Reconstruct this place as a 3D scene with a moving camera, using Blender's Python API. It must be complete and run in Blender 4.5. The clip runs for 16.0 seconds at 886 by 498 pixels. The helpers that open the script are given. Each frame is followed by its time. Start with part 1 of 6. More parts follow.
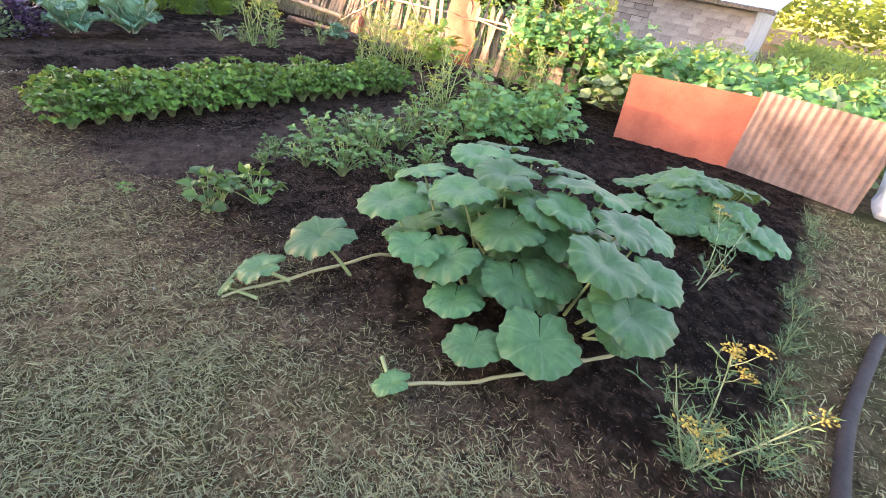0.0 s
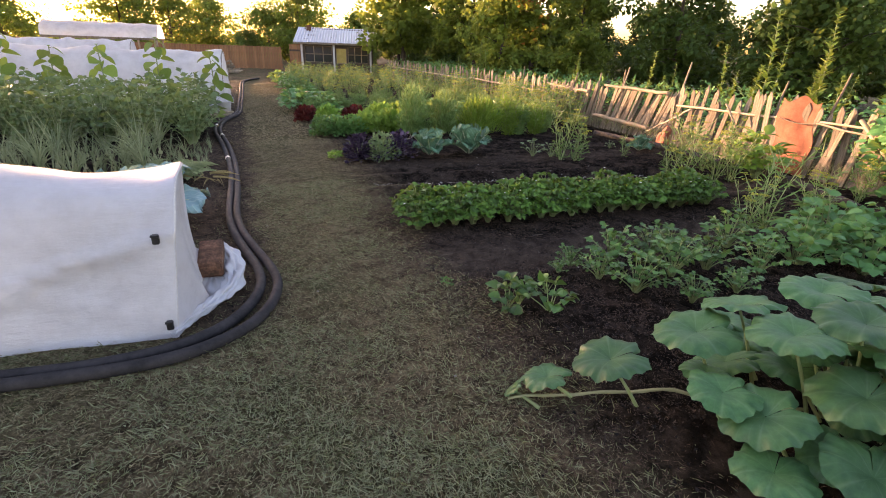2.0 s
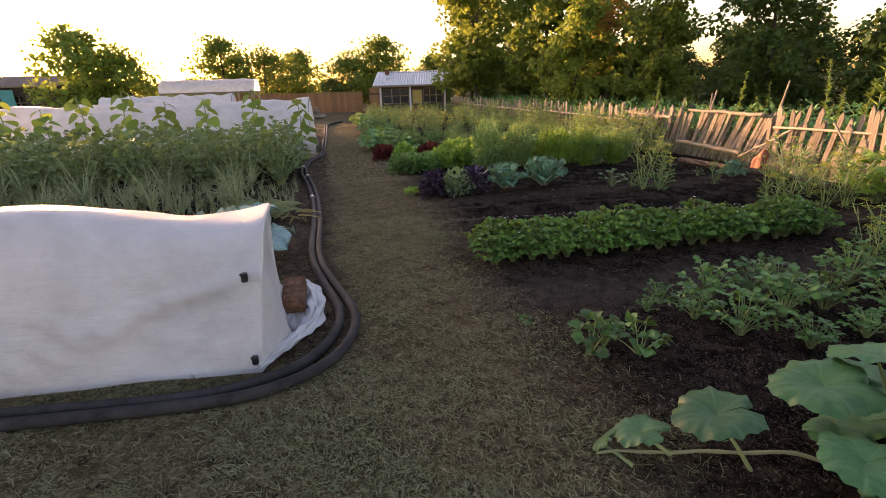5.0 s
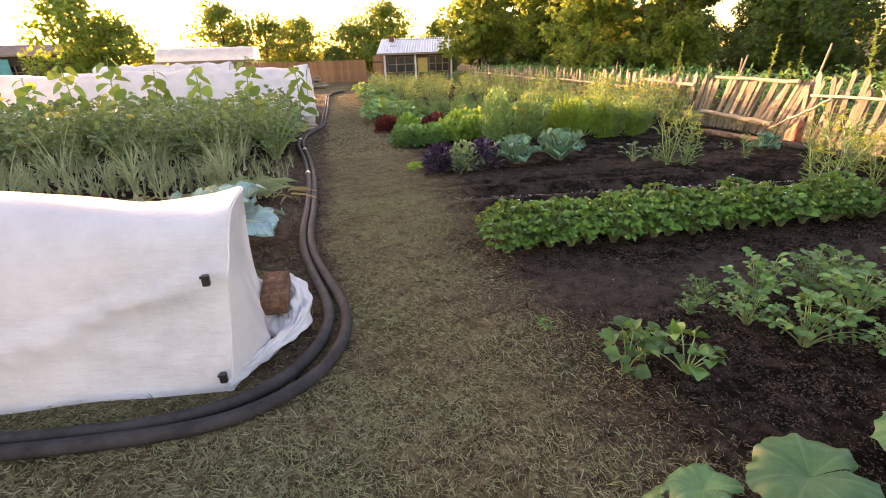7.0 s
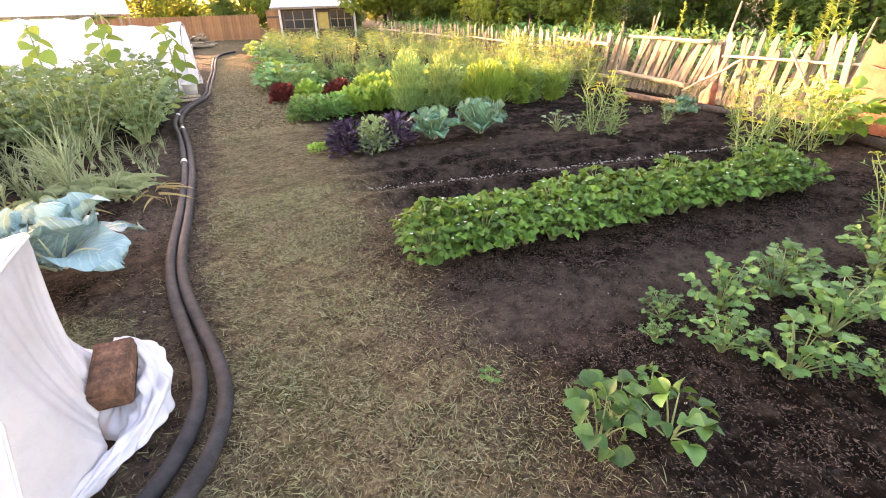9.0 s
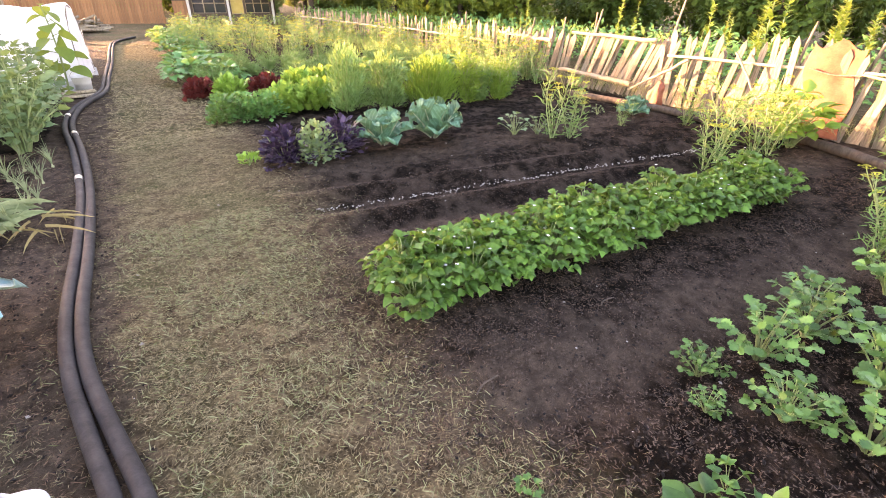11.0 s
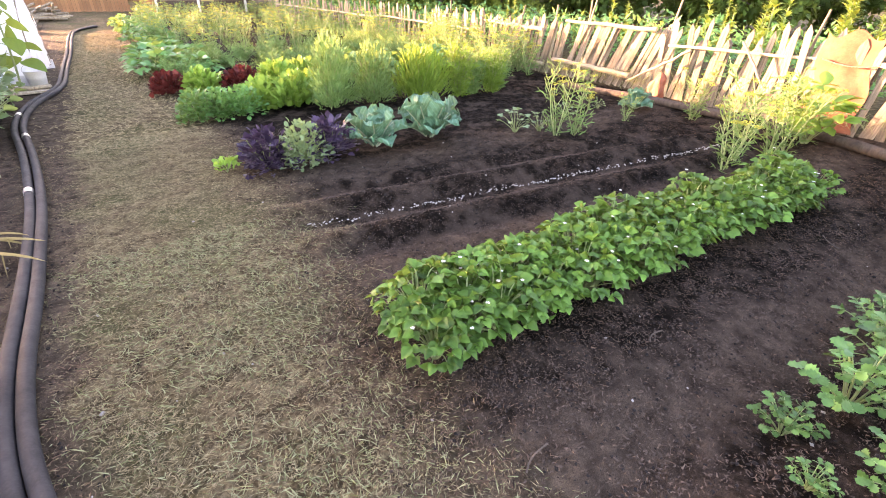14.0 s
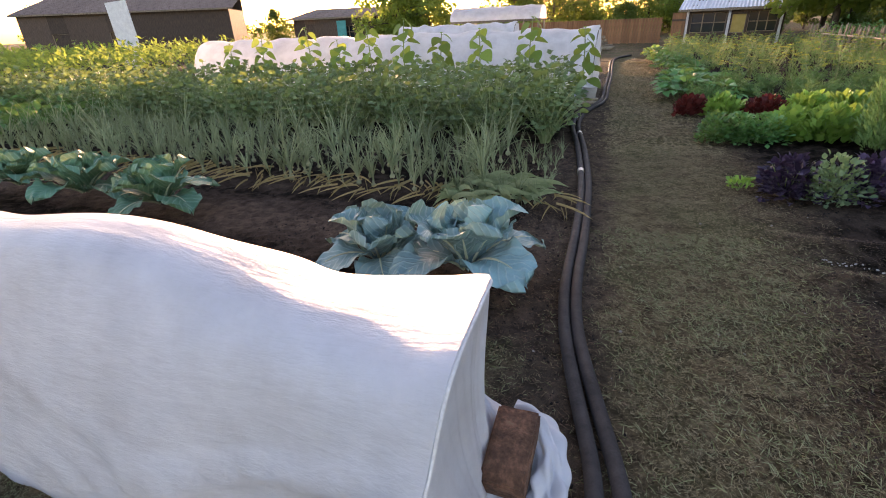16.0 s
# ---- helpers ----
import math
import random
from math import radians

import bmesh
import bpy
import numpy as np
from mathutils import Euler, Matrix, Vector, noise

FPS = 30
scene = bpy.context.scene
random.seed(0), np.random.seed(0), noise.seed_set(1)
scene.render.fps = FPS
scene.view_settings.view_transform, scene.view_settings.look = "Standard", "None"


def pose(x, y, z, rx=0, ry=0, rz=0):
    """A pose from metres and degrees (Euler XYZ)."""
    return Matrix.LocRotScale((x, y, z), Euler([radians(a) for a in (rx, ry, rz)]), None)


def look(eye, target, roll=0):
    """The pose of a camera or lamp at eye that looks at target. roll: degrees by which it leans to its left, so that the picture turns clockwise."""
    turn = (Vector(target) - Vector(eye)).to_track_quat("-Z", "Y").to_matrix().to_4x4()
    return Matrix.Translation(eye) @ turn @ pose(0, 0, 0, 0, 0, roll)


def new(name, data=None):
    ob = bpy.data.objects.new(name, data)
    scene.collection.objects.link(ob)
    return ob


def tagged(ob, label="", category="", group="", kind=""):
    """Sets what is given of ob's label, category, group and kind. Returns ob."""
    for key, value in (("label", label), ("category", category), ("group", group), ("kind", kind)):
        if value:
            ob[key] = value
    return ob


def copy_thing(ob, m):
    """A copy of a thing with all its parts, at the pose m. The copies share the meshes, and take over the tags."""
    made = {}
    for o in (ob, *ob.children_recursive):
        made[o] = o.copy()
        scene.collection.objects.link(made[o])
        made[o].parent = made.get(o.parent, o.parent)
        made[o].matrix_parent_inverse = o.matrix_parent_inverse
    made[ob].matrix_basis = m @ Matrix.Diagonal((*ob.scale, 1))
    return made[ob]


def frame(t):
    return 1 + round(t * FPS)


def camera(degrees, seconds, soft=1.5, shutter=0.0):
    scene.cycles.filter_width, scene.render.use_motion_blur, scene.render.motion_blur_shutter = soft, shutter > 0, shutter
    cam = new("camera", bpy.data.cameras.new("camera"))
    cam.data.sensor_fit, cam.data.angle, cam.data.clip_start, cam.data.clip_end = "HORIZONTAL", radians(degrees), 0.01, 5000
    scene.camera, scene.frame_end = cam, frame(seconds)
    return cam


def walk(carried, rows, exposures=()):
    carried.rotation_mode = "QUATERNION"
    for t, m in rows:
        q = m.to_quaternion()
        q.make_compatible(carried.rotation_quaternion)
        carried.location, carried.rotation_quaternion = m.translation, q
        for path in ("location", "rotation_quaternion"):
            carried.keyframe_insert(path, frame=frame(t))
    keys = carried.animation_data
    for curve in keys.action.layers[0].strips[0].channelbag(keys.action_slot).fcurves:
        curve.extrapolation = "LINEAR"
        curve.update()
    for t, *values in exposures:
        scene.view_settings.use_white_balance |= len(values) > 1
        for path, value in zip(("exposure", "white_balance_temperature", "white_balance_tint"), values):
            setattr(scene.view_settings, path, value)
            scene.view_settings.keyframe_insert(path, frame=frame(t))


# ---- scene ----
cam = camera(86.1, 16.0, soft=1.0)
PATH = [
    (0, (0.0, 0.0, 1.494), (1.494, 0.851, 0.472), 11.1),
    (0.5, (-0.074, 0.071, 1.509), (1.161, 1.312, 0.543), 8.4),
    (1, (-0.052, 0.091, 1.519), (0.927, 1.577, 0.607), 4.8),
    (1.5, (-0.045, 0.081, 1.567), (0.782, 1.703, 0.74), 3.2),
    (2, (-0.064, 0.08, 1.587), (0.653, 1.778, 0.809), 2.0),
    (2.5, (-0.088, 0.076, 1.591), (0.547, 1.824, 0.856), 1.1),
    (3, (-0.107, 0.07, 1.592), (0.461, 1.855, 0.892), 0.2),
    (3.5, (-0.119, 0.059, 1.6), (0.4, 1.872, 0.932), -0.4),
    (4, (-0.119, 0.07, 1.594), (0.366, 1.901, 0.953), -1.1),
    (6.5, (0.066, 0.487, 1.554), (0.466, 2.31, 0.837), -1.7),
    (7, (0.068, 0.662, 1.526), (0.468, 2.469, 0.767), -1.9),
    (7.5, (0.046, 0.886, 1.535), (0.492, 2.662, 0.732), -2.6),
    (8, (0.109, 1.058, 1.529), (0.639, 2.794, 0.688), -2.7),
    (8.5, (0.244, 1.273, 1.53), (0.858, 2.959, 0.645), -2.3),
    (9, (0.324, 1.41, 1.573), (1.012, 3.05, 0.658), -1.7),
    (9.5, (0.31, 1.621, 1.573), (1.081, 3.217, 0.647), -0.8),
    (10, (0.267, 1.801, 1.613), (1.115, 3.357, 0.686), -0.4),
    (12.5, (0.412, 2.508, 1.544), (1.446, 3.894, 0.539), 1.7),
    (13, (0.381, 2.579, 1.541), (1.453, 3.928, 0.527), 1.9),
    (13.5, (0.384, 2.618, 1.54), (1.465, 3.962, 0.528), 1.7),
    (14, (0.396, 2.637, 1.568), (1.393, 4.063, 0.581), 0.5),
    (14.5, (0.378, 2.642, 1.581), (1.141, 4.218, 0.615), -1.2),
    (15, (0.271, 2.612, 1.598), (0.709, 4.324, 0.661), -1.8),
    (15.5, (0.074, 2.48, 1.596), (0.081, 4.267, 0.698), -1.8),
    (16, (-0.194, 2.224, 1.569), (-0.768, 3.937, 0.71), -2.6),
]
EXPOSURES = [(0, 3.8, 6600, 44), (0.5, 3.95, 6700, 45), (1, 3.8, 6800, 44), (1.5, 3.35, 7000, 42), (2, 2.75, 7000, 42), (2.5, 2.5, 7100, 42), (3, 2.4, 7150, 42), (3.5, 2.25, 7200, 42), (4, 2.0, 7200, 42), (6.5, 3.0, 7700, 42), (7, 3.2, 7900, 43), (8, 3.55, 7900, 43), (9, 4.05, 7900, 44), (10, 4.2, 7800, 44), (12.5, 4.3, 7400, 46), (13.5, 4.35, 7300, 46), (14.5, 4.3, 7300, 44), (15, 4.15, 7400, 42), (15.5, 3.6, 7200, 40), (16, 2.6, 6700, 37)]
walk(cam, [(t, look(eye, target, roll)) for t, eye, target, roll in PATH], EXPOSURES)

# ---- world, sun, exposure ----
SUN_AZ, SUN_EL = 26.0, 5.2          # degrees to the left of +y, degrees above the horizon
world = bpy.data.worlds.new("world")
scene.world = world
world.use_nodes = True
wn = world.node_tree
wn.nodes.clear()
w_out = wn.nodes.new("ShaderNodeOutputWorld")
w_bg = wn.nodes.new("ShaderNodeBackground")
w_sky = wn.nodes.new("ShaderNodeTexSky")
w_sky.sky_type = 'NISHITA'
w_sky.sun_disc = False
w_sky.sun_elevation = radians(SUN_EL)
w_sky.sun_rotation = radians(-SUN_AZ)
w_sky.air_density, w_sky.dust_density, w_sky.ozone_density = 1.0, 1.2, 1.0
w_bg.inputs["Strength"].default_value = 0.15
wn.links.new(w_sky.outputs[0], w_bg.inputs[0])
wn.links.new(w_bg.outputs[0], w_out.inputs[0])
sun = new("sun", bpy.data.lights.new("sun", 'SUN'))
sun.data.energy, sun.data.angle, sun.data.color = 3.6, radians(0.6), (1.0, 0.66, 0.34)
_d = Vector((-math.sin(radians(SUN_AZ)) * math.cos(radians(SUN_EL)), math.cos(radians(SUN_AZ)) * math.cos(radians(SUN_EL)), math.sin(radians(SUN_EL))))
sun.matrix_world = look(_d * 30, (0, 0, 0))

# ---- geometry helpers ----
RNG = np.random.default_rng(11)


def unit(v):
    v = np.asarray(v, float)
    return v / np.maximum(np.linalg.norm(v, axis=-1, keepdims=True), 1e-9)


def basis(axis, normal):
    """Turns whose y runs along axis and whose z lies near normal, for rows of both."""
    y = unit(axis)
    x = unit(np.cross(y, normal))
    return np.stack([x, y, np.cross(x, y)], -1)


def rnd(a, b, n=None):
    return RNG.uniform(a, b, n)


class Geo:
    """Triangles gathered for one mesh."""

    def __init__(self):
        self.v, self.f, self.n = [], [], 0

    def add(self, v, f):
        v, f = np.asarray(v, float).reshape(-1, 3), np.asarray(f, int)
        if f.shape[1] == 4:
            f = np.concatenate([f[:, [0, 1, 2]], f[:, [0, 2, 3]]])
        self.v.append(v)
        self.f.append(f + self.n)
        self.n += len(v)
        return self

    def batch(self, tmpl, places, turns, sizes):
        """A copy of the template (vertices, faces) at each place."""
        tv, tf = tmpl
        places, sizes = np.asarray(places, float), np.asarray(sizes, float)
        if sizes.ndim == 1:
            sizes = np.repeat(sizes[:, None], 3, 1)
        v = np.einsum("nij,nkj->nki", turns, tv[None] * sizes[:, None]) + places[:, None]
        f = (tf[None] + (np.arange(len(places)) * len(tv))[:, None, None]).reshape(-1, tf.shape[1])
        return self.add(v.reshape(-1, 3), f)

    def tube(self, pts, r, n=6, cap=True):
        pts = np.asarray(pts, float)
        m = len(pts)
        r = np.broadcast_to(np.asarray(r, float), (m,))
        t = unit(np.gradient(pts, axis=0))
        ref = np.array([0, 0, 1.0]) if abs(t[:, 2]).mean() < 0.8 else np.array([1.0, 0, 0])
        a = unit(np.cross(t, ref))
        b = np.cross(a, t)
        ang = np.linspace(0, 2 * np.pi, n, endpoint=False)
        v = pts[:, None] + r[:, None, None] * (np.cos(ang)[None, :, None] * a[:, None] + np.sin(ang)[None, :, None] * b[:, None])
        i, j = np.meshgrid(np.arange(m - 1), np.arange(n), indexing="ij")
        k = (j + 1) % n
        f = np.stack([i * n + j, i * n + k, (i + 1) * n + k, (i + 1) * n + j], -1).reshape(-1, 4)
        self.add(v.reshape(-1, 3), f)
        if cap:
            for row, tip in ((0, pts[0]), (m - 1, pts[-1])):
                ring = v[row]
                self.add(np.vstack([ring, tip]), [[q, (q + 1) % n, n] for q in range(n)])
        return self

    def box(self, centre, size, turn=None, bevel=0.004):
        """A box with chamfered edges."""
        h, b = np.asarray(size, float) / 2, min(bevel, min(size) * 0.4)
        bm = bmesh.new()
        bmesh.ops.create_cube(bm, size=1.0)
        for q in bm.verts:
            q.co = Vector([c * 2 * s for c, s in zip(q.co, h)])
        bmesh.ops.bevel(bm, geom=bm.edges[:], offset=b, segments=1, affect='EDGES')
        bmesh.ops.triangulate(bm, faces=bm.faces[:])
        v = np.array([q.co[:] for q in bm.verts])
        bm.verts.index_update()
        f = np.array([[q.index for q in p.verts] for p in bm.faces])
        bm.free()
        turn = np.eye(3) if turn is None else np.asarray(turn)
        return self.add(v @ turn.T + np.asarray(centre, float), f)

    def grid(self, v):
        """A sheet from rows x columns of points."""
        v = np.asarray(v, float)
        m, n = v.shape[:2]
        i, j = np.meshgrid(np.arange(m - 1), np.arange(n - 1), indexing="ij")
        f = np.stack([i * n + j, i * n + j + 1, (i + 1) * n + j + 1, (i + 1) * n + j], -1).reshape(-1, 4)
        return self.add(v.reshape(-1, 3), f)

    def mesh(self, name, material, smooth=False):
        v, f = np.concatenate(self.v), np.concatenate(self.f)
        me = bpy.data.meshes.new(name)
        me.vertices.add(len(v))
        me.vertices.foreach_set("co", v.astype(np.float32).ravel())
        me.loops.add(len(f) * 3)
        me.loops.foreach_set("vertex_index", f.astype(np.int32).ravel())
        me.polygons.add(len(f))
        me.polygons.foreach_set("loop_start", np.arange(0, len(f) * 3, 3, dtype=np.int32))
        me.update(calc_edges=True)
        me.polygons.foreach_set("use_smooth", np.full(len(f), smooth))
        me.materials.append(material)
        return me


def part(name, geo, material, parent, label="", smooth=True):
    ob = new(name, geo.mesh(name, material, smooth) if isinstance(geo, Geo) else geo)
    if parent:
        ob.parent = parent
    return tagged(ob, label)


def thing(name, label, category, group="", kind="", at=(0, 0, 0), turn=0):
    ob = tagged(new(name), label, category, group, kind)
    ob.empty_display_size = 0.1
    ob.matrix_basis = pose(*at, 0, 0, turn)
    return ob


def solid(name, geo, material, label, category, group="", kind="", smooth=False):
    return tagged(part(name, geo, material, None, "", smooth), label, category, group, kind)


def spot(x, y, z=0.0, turn=0.0, size=1.0, lean=0.0):
    return pose(x, y, z, lean, 0, turn) @ Matrix.Scale(size, 4)


def blade(segs, widths, bend=0.15, fold=0.12):
    """A leaf of length 1 along y, with a midrib, the given half widths, and a droop."""
    ys = np.linspace(0, 1, segs + 1)
    w = np.asarray(widths, float)
    z = -bend * ys ** 2 + bend * 0.4 * ys
    v = np.stack([np.stack([-w, ys, z + fold * w], -1), np.stack([0 * w, ys, z], -1), np.stack([w, ys, z + fold * w], -1)], 1)
    i, j = np.meshgrid(np.arange(segs), np.arange(2), indexing="ij")
    f = np.stack([i * 3 + j, i * 3 + j + 1, (i + 1) * 3 + j + 1, (i + 1) * 3 + j], -1).reshape(-1, 4)
    f = np.concatenate([f[:, [0, 1, 2]], f[:, [0, 2, 3]]])
    return v.reshape(-1, 3), f


OVAL = blade(5, [0.05, 0.30, 0.42, 0.40, 0.26, 0.06], 0.3, 0.22)
TOOTHED = blade(5, [0.06, 0.34, 0.30, 0.44, 0.22, 0.0], 0.3, 0.2)
CELERY = blade(8, [0.05, 0.16, 0.10, 0.36, 0.22, 0.42, 0.26, 0.3, 0.0], 0.3, 0.2)
NARROW = blade(3, [0.06, 0.16, 0.12, 0.0], 0.3)
BERRY = blade(6, [0.05, 0.30, 0.44, 0.47, 0.40, 0.24, 0.07], 0.35, 0.42)
LEAFLET = blade(3, [0.08, 0.42, 0.34, 0.0], 0.3, 0.2)
STRAP = blade(4, [0.5, 0.5, 0.45, 0.35, 0.0], 0.4, 0.3)
DIAMOND = (np.array([[0, 0, 0], [-0.4, 0.5, 0.06], [0.4, 0.5, 0.06], [0, 1, -0.1]]), np.array([[0, 2, 1], [1, 2, 3]]))
BIT = (np.array([[-0.5, 0, 0], [0.5, 0, 0], [0.3, 0.55, 0.06], [-0.2, 1, 0.0]]), np.array([[0, 1, 2], [0, 2, 3]]))
_t = (1 + 5 ** 0.5) / 2
_iv = unit(np.array([[-1, _t, 0], [1, _t, 0], [-1, -_t, 0], [1, -_t, 0], [0, -1, _t], [0, 1, _t], [0, -1, -_t], [0, 1, -_t], [_t, 0, -1], [_t, 0, 1], [-_t, 0, -1], [-_t, 0, 1]]))
_if = np.array([[0, 11, 5], [0, 5, 1], [0, 1, 7], [0, 7, 10], [0, 10, 11], [1, 5, 9], [5, 11, 4], [11, 10, 2], [10, 7, 6], [7, 1, 8], [3, 9, 4], [3, 4, 2], [3, 2, 6], [3, 6, 8], [3, 8, 9], [4, 9, 5], [2, 4, 11], [6, 2, 10], [8, 6, 7], [9, 8, 1]])
LUMP = (_iv * 0.5, _if)


CRUMB = (np.array([[0.5, 0, 0], [-0.45, 0.1, 0], [0, 0.5, 0.05], [0.1, -0.5, 0], [0, 0, 0.5], [0, 0, -0.5]]), np.array([[0, 2, 4], [2, 1, 4], [1, 3, 4], [3, 0, 4], [2, 0, 5], [1, 2, 5], [3, 1, 5], [0, 3, 5]]))


def rand_turns(n, flat=False):
    a = rnd(0, 2 * np.pi, n)
    d = np.stack([np.cos(a), np.sin(a), 0 * a if flat else rnd(-0.8, 0.8, n)], -1)
    up = np.stack([rnd(-0.5, 0.5, n), rnd(-0.5, 0.5, n), np.ones(n)], -1)
    return basis(d, up)


# ---- materials ----
def nodes_of(name):
    m = bpy.data.materials.new(name)
    m.use_nodes = True
    t = m.node_tree
    t.nodes.clear()
    out = t.nodes.new("ShaderNodeOutputMaterial")
    b = t.nodes.new("ShaderNodeBsdfPrincipled")
    t.links.new(b.outputs[0], out.inputs[0])
    return m, t, b, out


def noise_node(t, scale, detail=4.0, stretch=None, coords="Object"):
    c = t.nodes.new("ShaderNodeTexCoord")
    n = t.nodes.new("ShaderNodeTexNoise")
    n.inputs["Scale"].default_value, n.inputs["Detail"].default_value = scale, detail
    n.inputs["Roughness"].default_value = 0.65
    src = c.outputs[coords]
    if stretch:
        mp = t.nodes.new("ShaderNodeMapping")
        mp.inputs["Scale"].default_value = stretch
        t.links.new(src, mp.inputs[0])
        src = mp.outputs[0]
    t.links.new(src, n.inputs["Vector"])
    return n.outputs["Fac"]


def ramp(t, fac, stops):
    r = t.nodes.new("ShaderNodeValToRGB")
    e = r.color_ramp.elements
    while len(e) < len(stops):
        e.new(0.5)
    for q, (p, c) in zip(e, stops):
        q.position, q.color = p, (*c, 1)
    t.links.new(fac, r.inputs[0])
    return r.outputs[0]


def mix(t, fac, a, b, kind="MIX"):
    m = t.nodes.new("ShaderNodeMix")
    m.data_type, m.blend_type = 'RGBA', kind
    for sock, val in ((m.inputs[0], fac), (m.inputs[6], a), (m.inputs[7], b)):
        if isinstance(val, (int, float)):
            sock.default_value = val
        elif isinstance(val, tuple):
            sock.default_value = (*val, 1)
        else:
            t.links.new(val, sock)
    return m.outputs[2]


def bump(t, b, height, strength=0.4, distance=0.01):
    n = t.nodes.new("ShaderNodeBump")
    n.inputs["Strength"].default_value, n.inputs["Distance"].default_value = strength, distance
    t.links.new(height, n.inputs["Height"])
    t.links.new(n.outputs[0], b.inputs["Normal"])


def leafy(name, dark, light, rough=0.5, through_light=0.35, scale=30.0, sheen=0.2, glow=(0.45, 0.5, 0.08)):
    """Leaf tissue: colour varies leaf by leaf and plant by plant, with fine mottling and light passing through."""
    m, t, b, out = nodes_of(name)
    g, o = t.nodes.new("ShaderNodeNewGeometry"), t.nodes.new("ShaderNodeObjectInfo")
    c = mix(t, g.outputs["Random Per Island"], dark, light)
    fine = noise_node(t, scale)
    c = mix(t, 0.35, c, ramp(t, fine, [(0.3, dark), (0.7, light)]))
    hs = t.nodes.new("ShaderNodeHueSaturation")
    mr = t.nodes.new("ShaderNodeMapRange")
    mr.inputs["To Min"].default_value, mr.inputs["To Max"].default_value = 0.75, 1.25
    t.links.new(o.outputs["Random"], mr.inputs[0])
    t.links.new(mr.outputs[0], hs.inputs["Value"])
    t.links.new(c, hs.inputs["Color"])
    c = hs.outputs[0]
    t.links.new(c, b.inputs["Base Color"])
    b.inputs["Roughness"].default_value = rough
    b.inputs["Specular IOR Level"].default_value = sheen
    bump(t, b, fine, 0.25, 0.004)
    tr = t.nodes.new("ShaderNodeBsdfTranslucent")
    warm = mix(t, 0.5, c, glow)
    t.links.new(warm, tr.inputs[0])
    ms = t.nodes.new("ShaderNodeMixShader")
    ms.inputs[0].default_value = through_light
    t.links.new(b.outputs[0], ms.inputs[1])
    t.links.new(tr.outputs[0], ms.inputs[2])
    t.links.new(ms.outputs[0], out.inputs[0])
    return m


def surface(name, stops, scale=8.0, rough=0.8, metal=0.0, stretch=None, bumps=0.4, dist=0.005, fine=80.0, vary=0.3, spec=0.4):
    """An opaque surface: a ramp over coarse noise, fine grain, and a change of value from object to object."""
    m, t, b, out = nodes_of(name)
    c = ramp(t, noise_node(t, scale, 6.0, stretch), stops)
    f = noise_node(t, fine, 4.0, stretch)
    c = mix(t, 0.5, c, ramp(t, f, [(0.25, (0.45, 0.45, 0.45)), (0.75, (1, 1, 1))]), "MULTIPLY")
    o = t.nodes.new("ShaderNodeObjectInfo")
    mr = t.nodes.new("ShaderNodeMapRange")
    mr.inputs["To Min"].default_value, mr.inputs["To Max"].default_value = 1 - vary, 1 + vary
    t.links.new(o.outputs["Random"], mr.inputs[0])
    hs = t.nodes.new("ShaderNodeHueSaturation")
    t.links.new(mr.outputs[0], hs.inputs["Value"])
    t.links.new(c, hs.inputs["Color"])
    t.links.new(hs.outputs[0], b.inputs["Base Color"])
    b.inputs["Roughness"].default_value, b.inputs["Metallic"].default_value = rough, metal
    b.inputs["Specular IOR Level"].default_value = spec
    bump(t, b, f, bumps, dist)
    return m


def cloth(name, tint, through_light, scale=3.0):
    """Thin white film or fleece: light passes through, with faint dirt and creases."""
    m, t, b, out = nodes_of(name)
    dirt = noise_node(t, scale, 6.0)
    c = ramp(t, dirt, [(0.3, tuple(0.8 * q for q in tint)), (0.6, tint)])
    t.links.new(c, b.inputs["Base Color"])
    b.inputs["Roughness"].default_value = 0.45
    crease = noise_node(t, 5.0, 8.0, (1.0, 4.0, 4.0))
    bump(t, b, crease, 0.35, 0.03)
    tr = t.nodes.new("ShaderNodeBsdfTranslucent")
    t.links.new(c, tr.inputs[0])
    ms = t.nodes.new("ShaderNodeMixShader")
    ms.inputs[0].default_value = through_light
    t.links.new(b.outputs[0], ms.inputs[1])
    t.links.new(tr.outputs[0], ms.inputs[2])
    t.links.new(ms.outputs[0], out.inputs[0])
    return m


